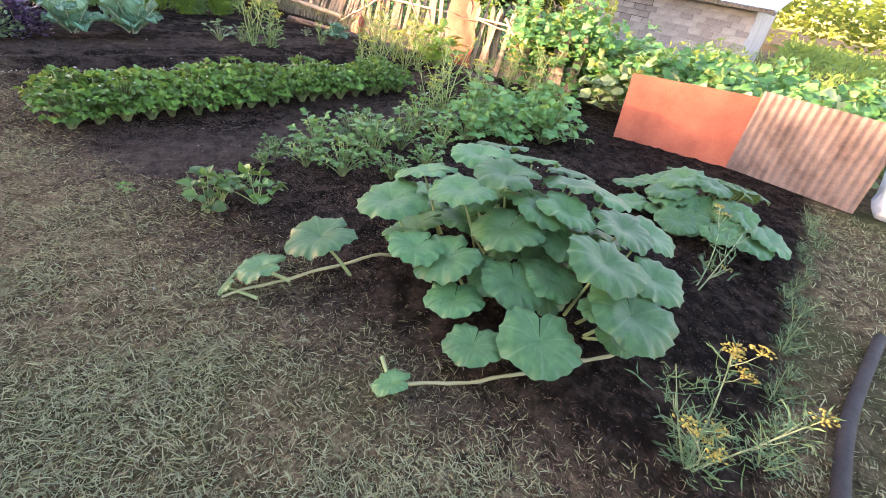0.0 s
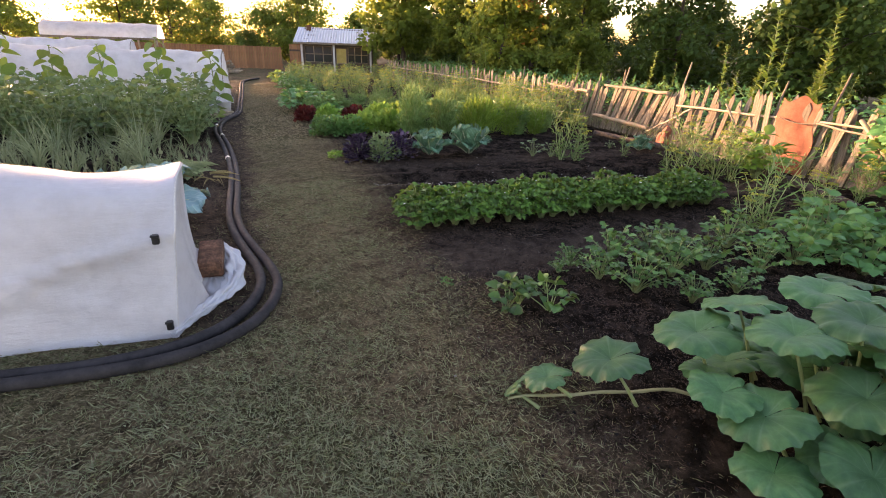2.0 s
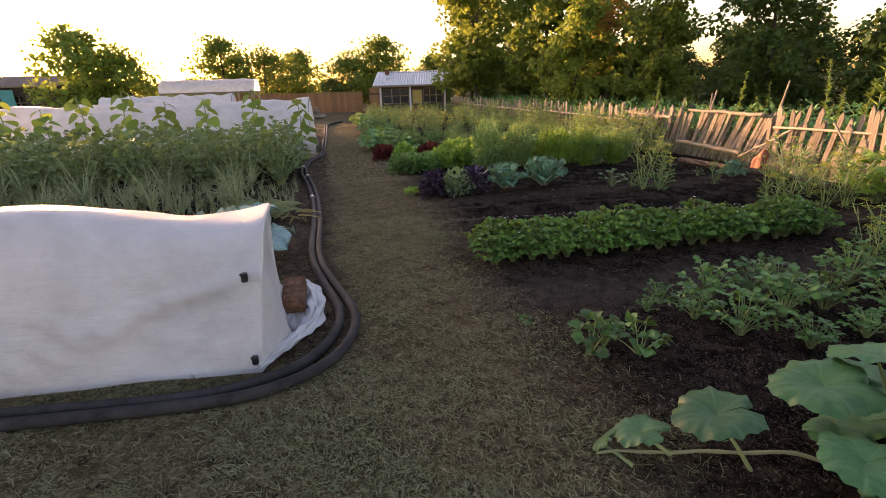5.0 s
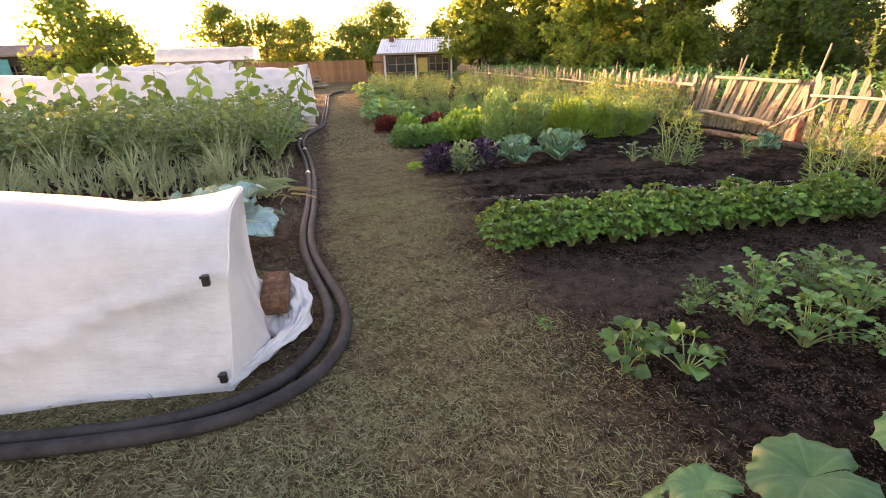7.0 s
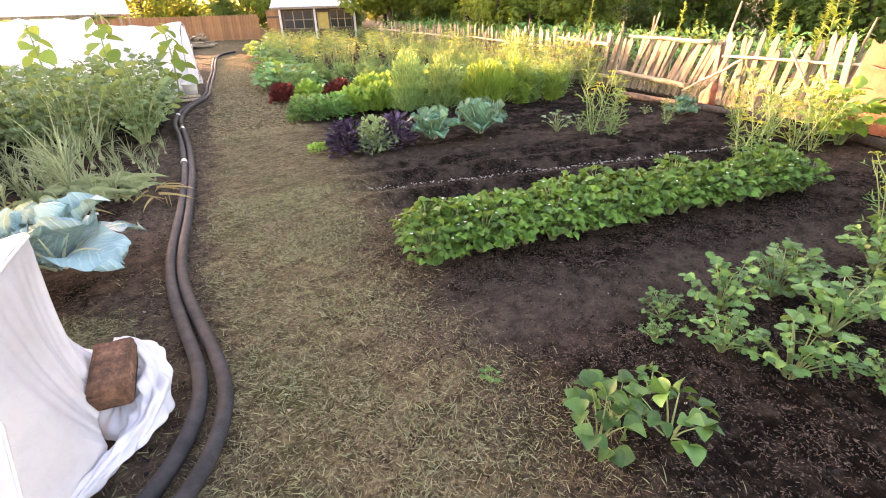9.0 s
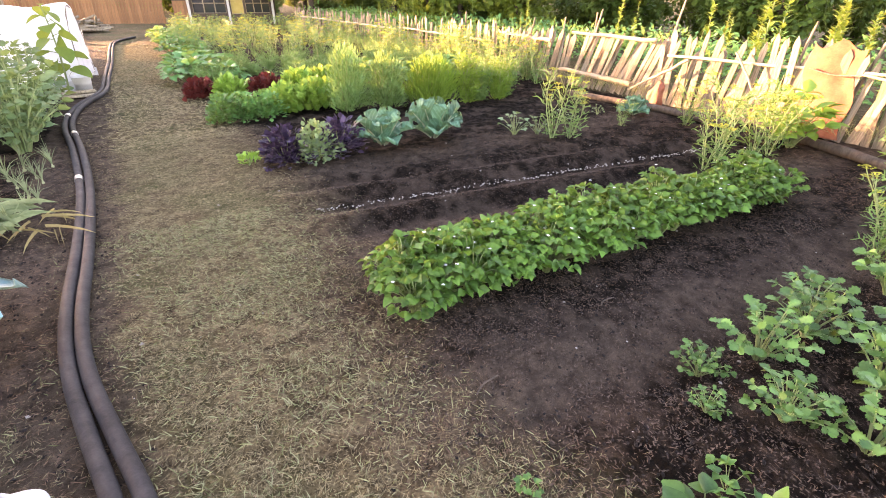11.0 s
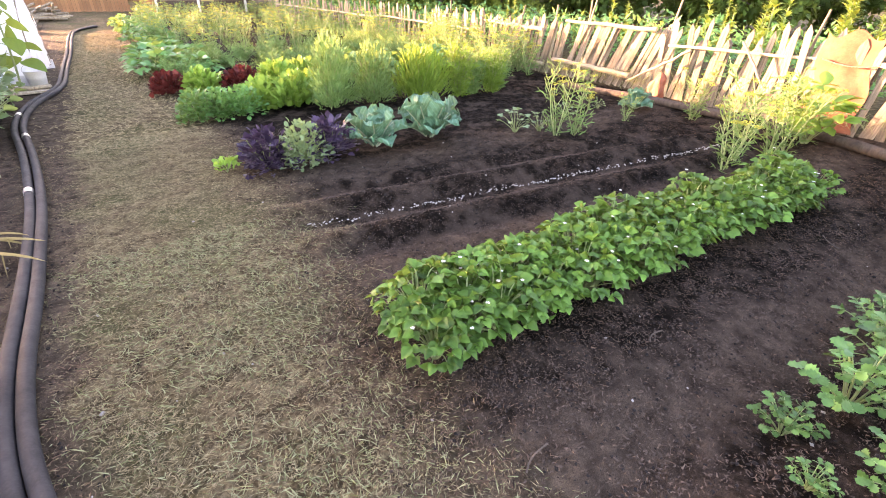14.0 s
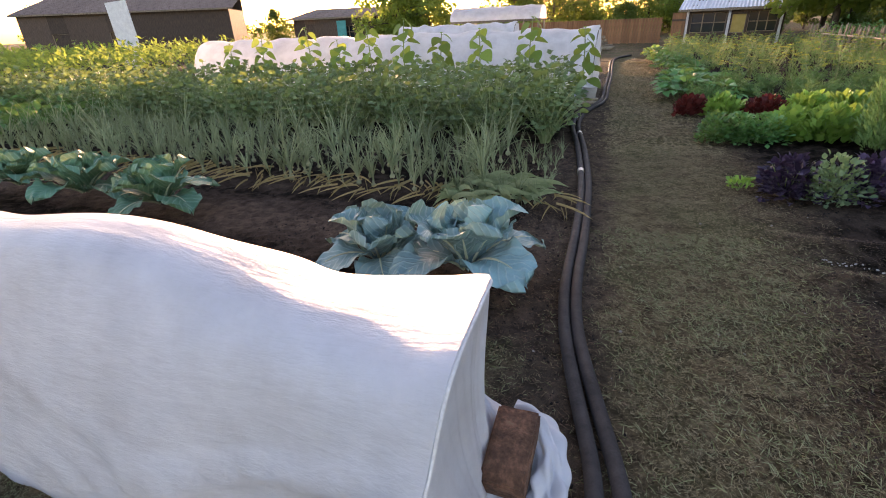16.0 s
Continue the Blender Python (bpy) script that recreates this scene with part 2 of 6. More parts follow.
def ground_material():
    """Lawn and tilled soil, told apart by the beds' own outlines, with straw, damp and dry patches."""
    m, t, b, out = nodes_of("garden_ground")
    at = t.nodes.new("ShaderNodeAttribute")
    at.attribute_name = "soil"
    dry = t.nodes.new("ShaderNodeAttribute")
    dry.attribute_name = "dry"
    big, mid, fine, grit = noise_node(t, 0.9), noise_node(t, 9.0, 6.0), noise_node(t, 60.0, 5.0), noise_node(t, 240.0, 3.0)
    lawn = ramp(t, mid, [(0.3, (0.035, 0.027, 0.017)), (0.5, (0.13, 0.102, 0.062)), (0.7, (0.27, 0.215, 0.135))])
    lawn = mix(t, ramp(t, big, [(0.46, (0, 0, 0)), (0.62, (1, 1, 1))]), lawn, (0.085, 0.09, 0.042))
    lawn = mix(t, 0.7, lawn, ramp(t, fine, [(0.3, (0.2, 0.19, 0.17)), (0.7, (1.5, 1.45, 1.3))]), "MULTIPLY")
    wet = ramp(t, mid, [(0.3, (0.003, 0.0022, 0.0017)), (0.7, (0.016, 0.0115, 0.0088))])
    pale = ramp(t, mid, [(0.3, (0.045, 0.034, 0.026)), (0.7, (0.19, 0.148, 0.116))])
    crust = noise_node(t, 9.0, 7.0)
    add = t.nodes.new("ShaderNodeMath")
    add.operation = 'MULTIPLY_ADD'
    t.links.new(crust, add.inputs[0])
    add.inputs[1].default_value = 1.5
    t.links.new(dry.outputs["Fac"], add.inputs[2])
    patchy = ramp(t, add.outputs[0], [(0.0, (0, 0, 0)), (0.72, (0.04, 0.04, 0.04)), (1.0, (0.45, 0.45, 0.45))])
    soil = mix(t, mix(t, 0.5, patchy, dry.outputs["Fac"]), wet, pale)
    soil = mix(t, 0.6, soil, ramp(t, grit, [(0.3, (0.15, 0.14, 0.13)), (0.75, (2.0, 1.9, 1.8))]), "MULTIPLY")
    c = mix(t, at.outputs["Fac"], lawn, soil)
    t.links.new(c, b.inputs["Base Color"])
    b.inputs["Roughness"].default_value = 0.95
    b.inputs["Specular IOR Level"].default_value = 0.05
    h = mix(t, 0.5, fine, grit)
    bump(t, b, h, 1.0, 0.03)
    return m


def veined(m):
    """Paler veins that spread from a leaf's stalk, laid over its tissue colour."""
    t = m.node_tree
    b = next(n for n in t.nodes if n.type == 'BSDF_PRINCIPLED')
    src = b.inputs["Base Color"].links[0].from_socket
    c, sp = t.nodes.new("ShaderNodeTexCoord"), t.nodes.new("ShaderNodeSeparateXYZ")
    t.links.new(c.outputs["Object"], sp.inputs[0])

    def calc(op, *args):
        n = t.nodes.new("ShaderNodeMath")
        n.operation = op
        for k, v in enumerate(args):
            if isinstance(v, (int, float)):
                n.inputs[k].default_value = v
            else:
                t.links.new(v, n.inputs[k])
        return n.outputs[0]

    ang = calc('ARCTAN2', sp.outputs[0], sp.outputs[1])
    main = calc('POWER', calc('ABSOLUTE', calc('COSINE', calc('MULTIPLY', ang, 3.5))), 70.0)
    rad = calc('SQRT', calc('ADD', calc('MULTIPLY', sp.outputs[0], sp.outputs[0]), calc('MULTIPLY', sp.outputs[1], sp.outputs[1])))
    fork = calc('POWER', calc('ABSOLUTE', calc('COSINE', calc('ADD', calc('MULTIPLY', ang, 10.5), calc('MULTIPLY', rad, 9.0)))), 40.0)
    fac = calc('MULTIPLY', calc('MAXIMUM', main, calc('MULTIPLY', fork, 0.4)), 0.13)
    t.links.new(mix(t, fac, src, (0.30, 0.42, 0.24)), b.inputs["Base Color"])
    return m


def pinnate(m, pale):
    """Side veins that slant off a midrib along y."""
    t = m.node_tree
    b = next(n for n in t.nodes if n.type == 'BSDF_PRINCIPLED')
    src = b.inputs["Base Color"].links[0].from_socket
    c, sp = t.nodes.new("ShaderNodeTexCoord"), t.nodes.new("ShaderNodeSeparateXYZ")
    t.links.new(c.outputs["Object"], sp.inputs[0])

    def calc(op, *args):
        n = t.nodes.new("ShaderNodeMath")
        n.operation = op
        for k, v in enumerate(args):
            if isinstance(v, (int, float)):
                n.inputs[k].default_value = v
            else:
                t.links.new(v, n.inputs[k])
        return n.outputs[0]

    side = calc('SUBTRACT', sp.outputs[1], calc('MULTIPLY', calc('ABSOLUTE', sp.outputs[0]), 0.9))
    wob = calc('MULTIPLY', noise_node(t, 9.0), 0.05)
    wave = calc('POWER', calc('ABSOLUTE', calc('COSINE', calc('MULTIPLY', calc('ADD', side, wob), 62.0))), 14.0)
    t.links.new(mix(t, calc('MULTIPLY', wave, 0.4), src, pale), b.inputs["Base Color"])
    bump(t, b, wave, 0.6, 0.008)
    return m


M_GROUND = ground_material()
M_PUMPKIN = veined(leafy("pumpkin_leaf", (0.014, 0.072, 0.028), (0.105, 0.265, 0.095), 0.42, 0.15, 9, 0.28))
M_CABBAGE = pinnate(leafy("cabbage_leaf", (0.06, 0.15, 0.15), (0.20, 0.36, 0.38), 0.5, 0.15, 12), (0.45, 0.58, 0.55))
M_CAULI = pinnate(leafy("cauliflower_leaf", (0.02, 0.095, 0.05), (0.09, 0.23, 0.15), 0.5, 0.15, 12), (0.22, 0.37, 0.28))
M_VEIN = leafy("leaf_rib", (0.35, 0.42, 0.30), (0.5, 0.55, 0.42), 0.5, 0.2)
M_STRAWB = leafy("strawberry_leaf", (0.010, 0.048, 0.010), (0.125, 0.29, 0.05), 0.42, 0.2, sheen=0.22)
M_CELERY = leafy("celery_leaf", (0.012, 0.055, 0.015), (0.11, 0.26, 0.065), 0.42, 0.15, sheen=0.25)
M_POTATO = leafy("potato_leaf", (0.045, 0.10, 0.042), (0.17, 0.27, 0.13), 0.55, 0.35)
M_ONION = leafy("onion_leaf", (0.12, 0.18, 0.085), (0.37, 0.42, 0.24), 0.5, 0.3, glow=(0.36, 0.42, 0.18))
M_STRAWY = leafy("dry_leaf", (0.30, 0.22, 0.11), (0.48, 0.38, 0.20), 0.8, 0.25)
M_DILL = leafy("dill_leaf", (0.05, 0.14, 0.05), (0.14, 0.28, 0.10), 0.6, 0.3)
M_CORIANDER = leafy("coriander_leaf", (0.07, 0.19, 0.06), (0.21, 0.38, 0.15), 0.6, 0.3)
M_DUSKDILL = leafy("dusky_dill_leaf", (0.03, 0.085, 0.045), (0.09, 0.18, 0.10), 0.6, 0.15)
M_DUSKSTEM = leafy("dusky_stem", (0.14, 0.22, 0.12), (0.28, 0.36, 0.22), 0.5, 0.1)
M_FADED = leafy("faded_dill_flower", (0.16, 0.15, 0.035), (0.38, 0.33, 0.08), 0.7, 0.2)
M_FENNEL = leafy("fresh_dill_leaf", (0.08, 0.20, 0.028), (0.19, 0.35, 0.055), 0.6, 0.3)
M_UMBEL = leafy("dill_flower", (0.24, 0.30, 0.04), (0.50, 0.52, 0.10), 0.7, 0.3)
M_STEM = leafy("green_stem", (0.16, 0.24, 0.10), (0.30, 0.36, 0.17), 0.5, 0.15)
M_PALESTEM = leafy("pale_stem", (0.24, 0.27, 0.14), (0.42, 0.41, 0.24), 0.6, 0.1)
M_LETTUCE = leafy("lettuce_leaf", (0.09, 0.24, 0.035), (0.23, 0.43, 0.08), 0.45, 0.3)
M_REDLEAF = leafy("red_leaf", (0.05, 0.010, 0.011), (0.14, 0.03, 0.024), 0.45, 0.25, glow=(0.28, 0.05, 0.03))
M_PARSLEY = leafy("parsley_leaf", (0.04, 0.16, 0.05), (0.10, 0.28, 0.09), 0.45, 0.3)
M_BASIL = leafy("purple_basil_leaf", (0.018, 0.013, 0.026), (0.10, 0.068, 0.13), 0.35, 0.12, glow=(0.12, 0.06, 0.12))
M_MINT = leafy("mint_leaf", (0.09, 0.17, 0.09), (0.20, 0.30, 0.17), 0.5, 0.3)
M_SUNFLOWER = leafy("sunflower_leaf", (0.07, 0.15, 0.03), (0.19, 0.30, 0.06), 0.6, 0.42)
M_WEED = leafy("weed_leaf", (0.07, 0.16, 0.03), (0.19, 0.30, 0.06), 0.6, 0.45)
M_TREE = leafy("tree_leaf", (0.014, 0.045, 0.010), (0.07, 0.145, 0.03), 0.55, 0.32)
M_TREE_B = leafy("birch_and_hazed_leaf", (0.05, 0.115, 0.018), (0.19, 0.28, 0.045), 0.55, 0.45)
M_TREE_DRY = leafy("withered_leaf", (0.30, 0.12, 0.03), (0.48, 0.22, 0.07), 0.7, 0.3)
M_LITTER = leafy("plant_litter", (0.03, 0.019, 0.012), (0.26, 0.17, 0.115), 0.9, 0.1, glow=(0.25, 0.18, 0.1))
M_CHIP = leafy("soil_chip", (0.008, 0.006, 0.005), (0.17, 0.125, 0.095), 0.9, 0.05, glow=(0.2, 0.15, 0.1))
M_GRASS = leafy("lawn_grass", (0.05, 0.065, 0.028), (0.42, 0.45, 0.27), 0.6, 0.25)
M_HAY = leafy("grass_clippings", (0.05, 0.039, 0.022), (0.46, 0.385, 0.22), 0.85, 0.12, glow=(0.4, 0.33, 0.18))
M_PETAL = surface("white_petal", [(0.3, (0.75, 0.75, 0.68)), (0.7, (0.85, 0.85, 0.8))], 20, 0.6)
M_BARK = surface("bark", [(0.3, (0.05, 0.038, 0.028)), (0.7, (0.14, 0.11, 0.085))], 6, 0.9, 0, (3, 3, 0.6), 0.8, 0.02, 30)
M_GREYWOOD = surface("weathered_wood", [(0.3, (0.11, 0.088, 0.062)), (0.6, (0.36, 0.295, 0.21))], 5, 0.85, 0, (6, 6, 0.5), 0.6, 0.004, 40, 0.35)
M_RAIL = surface("split_rail_wood", [(0.3, (0.30, 0.23, 0.15)), (0.7, (0.55, 0.45, 0.32))], 5, 0.85, 0, (6, 0.6, 6), 0.5, 0.004, 40, 0.2)
M_BROWNPLANK = surface("brown_plank", [(0.3, (0.22, 0.10, 0.045)), (0.7, (0.38, 0.19, 0.085))], 5, 0.7, 0, (4, 4, 0.5), 0.4, 0.003, 40, 0.2)
M_DARKWOOD = surface("dark_timber", [(0.3, (0.05, 0.035, 0.026)), (0.7, (0.13, 0.09, 0.065))], 5, 0.8, 0, (4, 4, 0.6), 0.5, 0.004, 40)
M_RUST = surface("rust_paint", [(0.25, (0.34, 0.085, 0.04)), (0.5, (0.48, 0.13, 0.065)), (0.8, (0.52, 0.17, 0.09))], 2.5, 0.6, 0, None, 0.2, 0.003, 60, 0.1)
M_OLDRUST = surface("old_rust", [(0.25, (0.17, 0.055, 0.028)), (0.5, (0.30, 0.10, 0.05)), (0.8, (0.36, 0.15, 0.085))], 6, 0.8, 0, None, 0.5, 0.006, 50, 0.1)
M_SLATE = surface("old_slate", [(0.3, (0.08, 0.056, 0.046)), (0.5, (0.19, 0.142, 0.118)), (0.75, (0.28, 0.22, 0.185))], 3, 0.9, 0, None, 0.4, 0.004, 50, 0.1)
M_ZINC = surface("zinc_roof", [(0.3, (0.50, 0.55, 0.62)), (0.7, (0.68, 0.72, 0.78))], 2, 0.45, 0.0, None, 0.15, 0.003, 40, 0.1)
M_WALL = surface("old_plaster", [(0.3, (0.42, 0.38, 0.34)), (0.7, (0.6, 0.55, 0.5))], 2, 0.9, 0, None, 0.3, 0.005, 40, 0.1)
M_BLOCK = surface("grey_brickwork", [(0.3, (0.30, 0.27, 0.25)), (0.7, (0.46, 0.42, 0.39))], 3, 0.9, 0, None, 0.4, 0.005, 30, 0.25)
M_BRICK = surface("fired_brick", [(0.3, (0.06, 0.032, 0.02)), (0.5, (0.14, 0.07, 0.042)), (0.62, (0.23, 0.115, 0.07)), (0.8, (0.20, 0.16, 0.09))], 22, 0.95, 0, None, 1.0, 0.012, 90, 0.1)
M_HOSE = surface("black_rubber", [(0.3, (0.018, 0.0175, 0.019)), (0.7, (0.05, 0.047, 0.048))], 9, 0.7, 0, None, 0.5, 0.004, 90, 0.1, 0.15)
M_CLIP = surface("black_plastic", [(0.3, (0.015, 0.015, 0.015)), (0.7, (0.03, 0.03, 0.03))], 20, 0.4)
M_STEELBAND = surface("steel_band", [(0.3, (0.45, 0.45, 0.45)), (0.7, (0.6, 0.6, 0.6))], 20, 0.35, 1.0)
M_FILM = cloth("white_film", (0.88, 0.89, 0.9), 0.6)
M_FLEECE = cloth("white_fleece", (0.58, 0.60, 0.635), 0.25)
M_PALEBOARD = surface("pale_paint", [(0.3, (0.55, 0.55, 0.55)), (0.7, (0.72, 0.72, 0.71))], 4, 0.7)
M_TEAL = surface("teal_paint", [(0.3, (0.03, 0.25, 0.25)), (0.7, (0.06, 0.36, 0.34))], 4, 0.6)
M_CURTAIN = surface("yellow_board", [(0.3, (0.50, 0.38, 0.10)), (0.7, (0.62, 0.48, 0.16))], 4, 0.8)
M_BLUEPLASTIC = surface("pale_blue_sack", [(0.3, (0.50, 0.58, 0.68)), (0.7, (0.68, 0.74, 0.80))], 5, 0.5)
m_, t_, b_, o_ = nodes_of("window_glass")
b_.inputs["Base Color"].default_value, b_.inputs["Roughness"].default_value = (0.02, 0.025, 0.03, 1), 0.08
M_GLASS = m_

# ---- ground ----
def field(x, y, s, off=0.0):
    """Smooth noise over the plan, from a few crossed waves."""
    k = 6.283 / s
    return (np.sin(k * (x + 0.31 * y) + off) + np.sin(k * 1.7 * (y - 0.42 * x) + 1.3 + off) + np.sin(k * 2.9 * (0.6 * x + 0.8 * y) + 2.1 * off)
            + 0.6 * np.sin(k * 5.3 * (0.8 * x - 0.6 * y) + off)) / 3.6


def smooth(e0, e1, v):
    q = np.clip((v - e0) / (e1 - e0), 0, 1)
    return q * q * (3 - 2 * q)


def soil_mask(x, y):
    wob = 0.10 * field(x, y, 1.3) + 0.05 * field(x, y, 0.35, 2.0)
    edge = np.where(y < 3.1, 1.02, 0.86 + 0.28 * smooth(4.3, 5.5, y))
    right = smooth(-0.25, 0.6, x - edge + wob) * smooth(0.1, -0.15, x - 7.6) * smooth(-0.75, -0.5, y + 0.04 * (x - 2) + 0.5 * wob)
    left = smooth(0.15, -0.2, x + 0.55 + wob) * smooth(4.1, 4.4, y + 0.1 * x + wob) * smooth(32, 24, y)
    margin = 0.9 * smooth(0.42, 0.15, np.abs(x + 0.30 + wob)) * smooth(2.6, 3.0, y) * smooth(26, 20, y)
    return np.clip(right * smooth(30, 26, y) + left + margin, 0, 1)


def ground_height(x, y):
    z = 0.012 * field(x, y, 0.9) * soil_mask(x, y) + 0.006 * field(x, y, 0.21, 1.0)
    row = y + 0.137 * (x - 1.3)
    inside = smooth(1.0, 1.6, x) * smooth(6.4, 5.6, x)
    z = z + inside * (0.055 * np.exp(-((row - 5.45) / 0.09) ** 2) - 0.045 * np.exp(-((row - 5.72) / 0.10) ** 2) + 0.06 * np.exp(-((row - 6.02) / 0.10) ** 2)
                      - 0.05 * np.exp(-((row - 6.3) / 0.1) ** 2) - 0.04 * np.exp(-((row - 5.22) / 0.1) ** 2))
    z = z - 0.03 * inside * np.exp(-((y - 3.2 + 0.05 * x) / 0.22) ** 2)
    z = z + 0.05 * smooth(1.3, 1.7, x) * smooth(5.5, 5.0, x) * smooth(-0.5, 0.0, y) * smooth(3.05, 2.85, y + 0.05 * x)
    return z


def axis(lo, hi, step, far):
    a = np.arange(lo, hi, step)
    out = np.geomspace(step, far, 34)
    return np.concatenate([(lo - np.cumsum(np.diff(np.r_[0, out])))[::-1], a, a[-1] + np.cumsum(np.diff(np.r_[0, out]))])


gx, gy = axis(-4.5, 8.0, 0.05, 900), axis(-2.0, 13.0, 0.05, 900)
X, Y = np.meshgrid(gx, gy, indexing="ij")
near = smooth(60, 30, np.hypot(X, Y))
Z = ground_height(X, Y) * near + near * 0.012 * soil_mask(X, Y) * RNG.normal(0, 0.55, X.shape).clip(-1.3, 1.3) * smooth(16, 12, np.hypot(X, Y))
g = Geo().grid(np.stack([X, Y, Z], -1))
ground = solid("ground", g, M_GROUND, "mown dry grass path and dark tilled garden soil", "ground", kind="structure", smooth=True)
soil = soil_mask(X, Y)
lay = (0.75 * smooth(0.35, 0.05, np.abs(Y - 3.28 + 0.08 * (X - 2) + 0.05 * field(X, Y, 0.8))) + 0.6 * smooth(0.4, 0.1, np.abs(Y - 4.85 + 0.137 * (X - 2)))
       + 0.45 * smooth(0.35, 0.1, np.abs(Y - 6.65)) + 0.5 * smooth(0.5, 0.1, np.abs(Y - 5.55 - 0.08 * np.abs(X))) * (X < 0)
       + 0.35 * smooth(0.0, 0.6, field(X, Y, 1.1, 4.0)))
lay = lay + 0.6 * (X < 0.1) * (X > -0.75) * (Y > 2.6) * (Y < 30)
lay = np.clip(lay + 0.25 * smooth(2.0, 1.2, X) * (X > 0.5), 0, 1)
lay = lay * np.where(X > 1.2, 0.25 + 0.75 * smooth(2.8, 3.05, Y + 0.05 * (X - 1.3)), 1.0)
for key, data in (("soil", soil), ("dry", lay)):
    a_ = ground.data.attributes.new(key, 'FLOAT', 'POINT')
    a_.data.foreach_set("value", data.astype(np.float32).ravel())


def on_ground(x, y):
    return float(ground_height(np.array(x), np.array(y)))


def smooth_path(pts, n):
    pts = np.asarray(pts, float)
    for _ in range(4):
        q = np.empty((2 * len(pts), pts.shape[1]))
        q[0], q[-1] = pts[0], pts[-1]
        q[1:-1:2] = 0.75 * pts[:-1] + 0.25 * pts[1:]
        q[2::2] = 0.25 * pts[:-1] + 0.75 * pts[1:]
        pts = q
    d = np.r_[0, np.cumsum(np.linalg.norm(np.diff(pts, axis=0), axis=1))]
    s = np.linspace(0, d[-1], n)
    return np.stack([np.interp(s, d, pts[:, k]) for k in range(pts.shape[1])], -1)


# ---- low tunnel of white fleece, with its brick ----
AX = np.array([-1.0, 0.0, 0.0])
NX = np.array([0.0, 1.0, 0.0])


def low_tunnel():
    root = thing("row_tunnel", "low garden row tunnel covered in white fleece weighted by a brick", "garden tunnel")
    end, n_u, n_v, length = np.array([-0.56, 0.0, 0.0]), 220, 90, 6.6
    u = np.linspace(0, length, n_u)
    v = np.linspace(-1, 1, n_v)
    U, V = np.meshgrid(u, v, indexing="ij")
    rib = 0.5 + 0.5 * np.cos(2 * np.pi * U / 1.3)
    high = 0.84 + 0.03 * np.exp(-(U / 0.09) ** 2) + 0.145 * smooth(0.0, 1.3, U) - 0.03 * smooth(1.3, 1.9, U)
    top = high - 0.012 * (1 - rib) - 0.02 * np.exp(-((U - 0.34) / 0.2) ** 2) * (1 - np.abs(V) ** 2) * smooth(-0.35, 0.15, V)
    z = top * (1 - np.abs(V) ** np.where(V < 0, 3.6 + 3.4 * smooth(0.5, 0.0, U), 2.6 - 0.9 * smooth(0.6, 0.0, U))) + 0.01
    ridge = 3.44 - 0.12 * smooth(0.1, 0.45, U)
    front = ridge - 2.77 - 0.11 * np.clip(U, 0, 2.2)
    off = ridge + V * np.where(V < 0, front, 0.52)
    fold = 0.012 * np.sin(7 * U + 5 * z) * (1 - rib) + 0.014 * np.sin(2.4 * U + 9 * V) * np.abs(V) + (0.035 * np.exp(-((z - 0.62 + 0.36 * U) / 0.03) ** 2) + 0.025 * np.exp(-((z - 0.55 + 0.22 * U) / 0.022) ** 2) + 0.02 * np.exp(-((z - 0.1 - 0.3 * U) / 0.03) ** 2)) * smooth(2.8, 0.4, U) * (V < 0)
    fold = fold - 0.05 * np.exp(-((U - 0.45) / 0.3) ** 2) * np.sin(np.pi * np.clip(z / 0.8, 0, 1)) * (V < 0)
    P = end + U[..., None] * AX + (off + fold * np.sign(V))[..., None] * NX + np.stack([0 * z, 0 * z, z], -1)
    P = P + (0.34 * np.clip(V, 0, 1) ** 1.2 * smooth(0.9, 0.0, U))[..., None] * AX
    P[..., 0] += 0.10 * z / 0.85 * smooth(0.45, 0.0, U)
    part("cover", Geo().grid(P), M_FLEECE, root, "white translucent fleece cover")
    # the end gathers in pleats under the brick
    w = np.linspace(0, 1, 46)
    fine = np.linspace(-1, 1, 240)
    W, V2 = np.meshgrid(w, fine, indexing="ij")
    arc = np.stack([np.interp(fine, v, P[0][:, c]) for c in range(3)], -1)[None]
    knots = np.array([-1.0, -0.55, 0.0, 0.6, 1.0])
    gather = np.array([(-0.40, 3.12, 0.05), (-0.44, 3.27, 0.11), (-0.445, 3.40, 0.16), (-0.44, 3.53, 0.20), (-0.34, 3.58, 0.22)])
    hub = np.stack([np.interp(fine, knots, gather[:, c]) for c in range(3)], -1)[None]
    e = (W ** 0.92)[..., None]
    Q = arc * (1 - e) + hub * e
    pleat = (0.024 * np.sin(13 * V2 + 0.6) + 0.012 * np.sin(29 * V2 + 2.0 * W) + 0.006 * np.sin(61 * V2)) * W ** 0.7 * (1.15 - W)
    belly = 0.035 * np.sin(np.pi * W) * (1 - V2 ** 2)
    Q = Q + np.stack([pleat - belly, -0.35 * pleat, 0.25 * pleat - 0.4 * belly], -1)
    Q[..., 2] = np.maximum(Q[..., 2], 0.012)
    part("end_cover", Geo().grid(Q), M_FLEECE, root, "gathered fleece end")
    # crumpled roll that runs round the brick and back along the hem
    roll = smooth_path([(-0.40, 3.59, 0.23), (-0.31, 3.575, 0.21), (-0.255, 3.50, 0.17), (-0.235, 3.38, 0.11), (-0.255, 3.25, 0.07), (-0.33, 3.14, 0.055), (-0.45, 2.98, 0.045), (-0.575, 2.77, 0.055)], 150)
    a, ang = np.linspace(0, 1, 150), np.linspace(0, 2 * np.pi, 72)
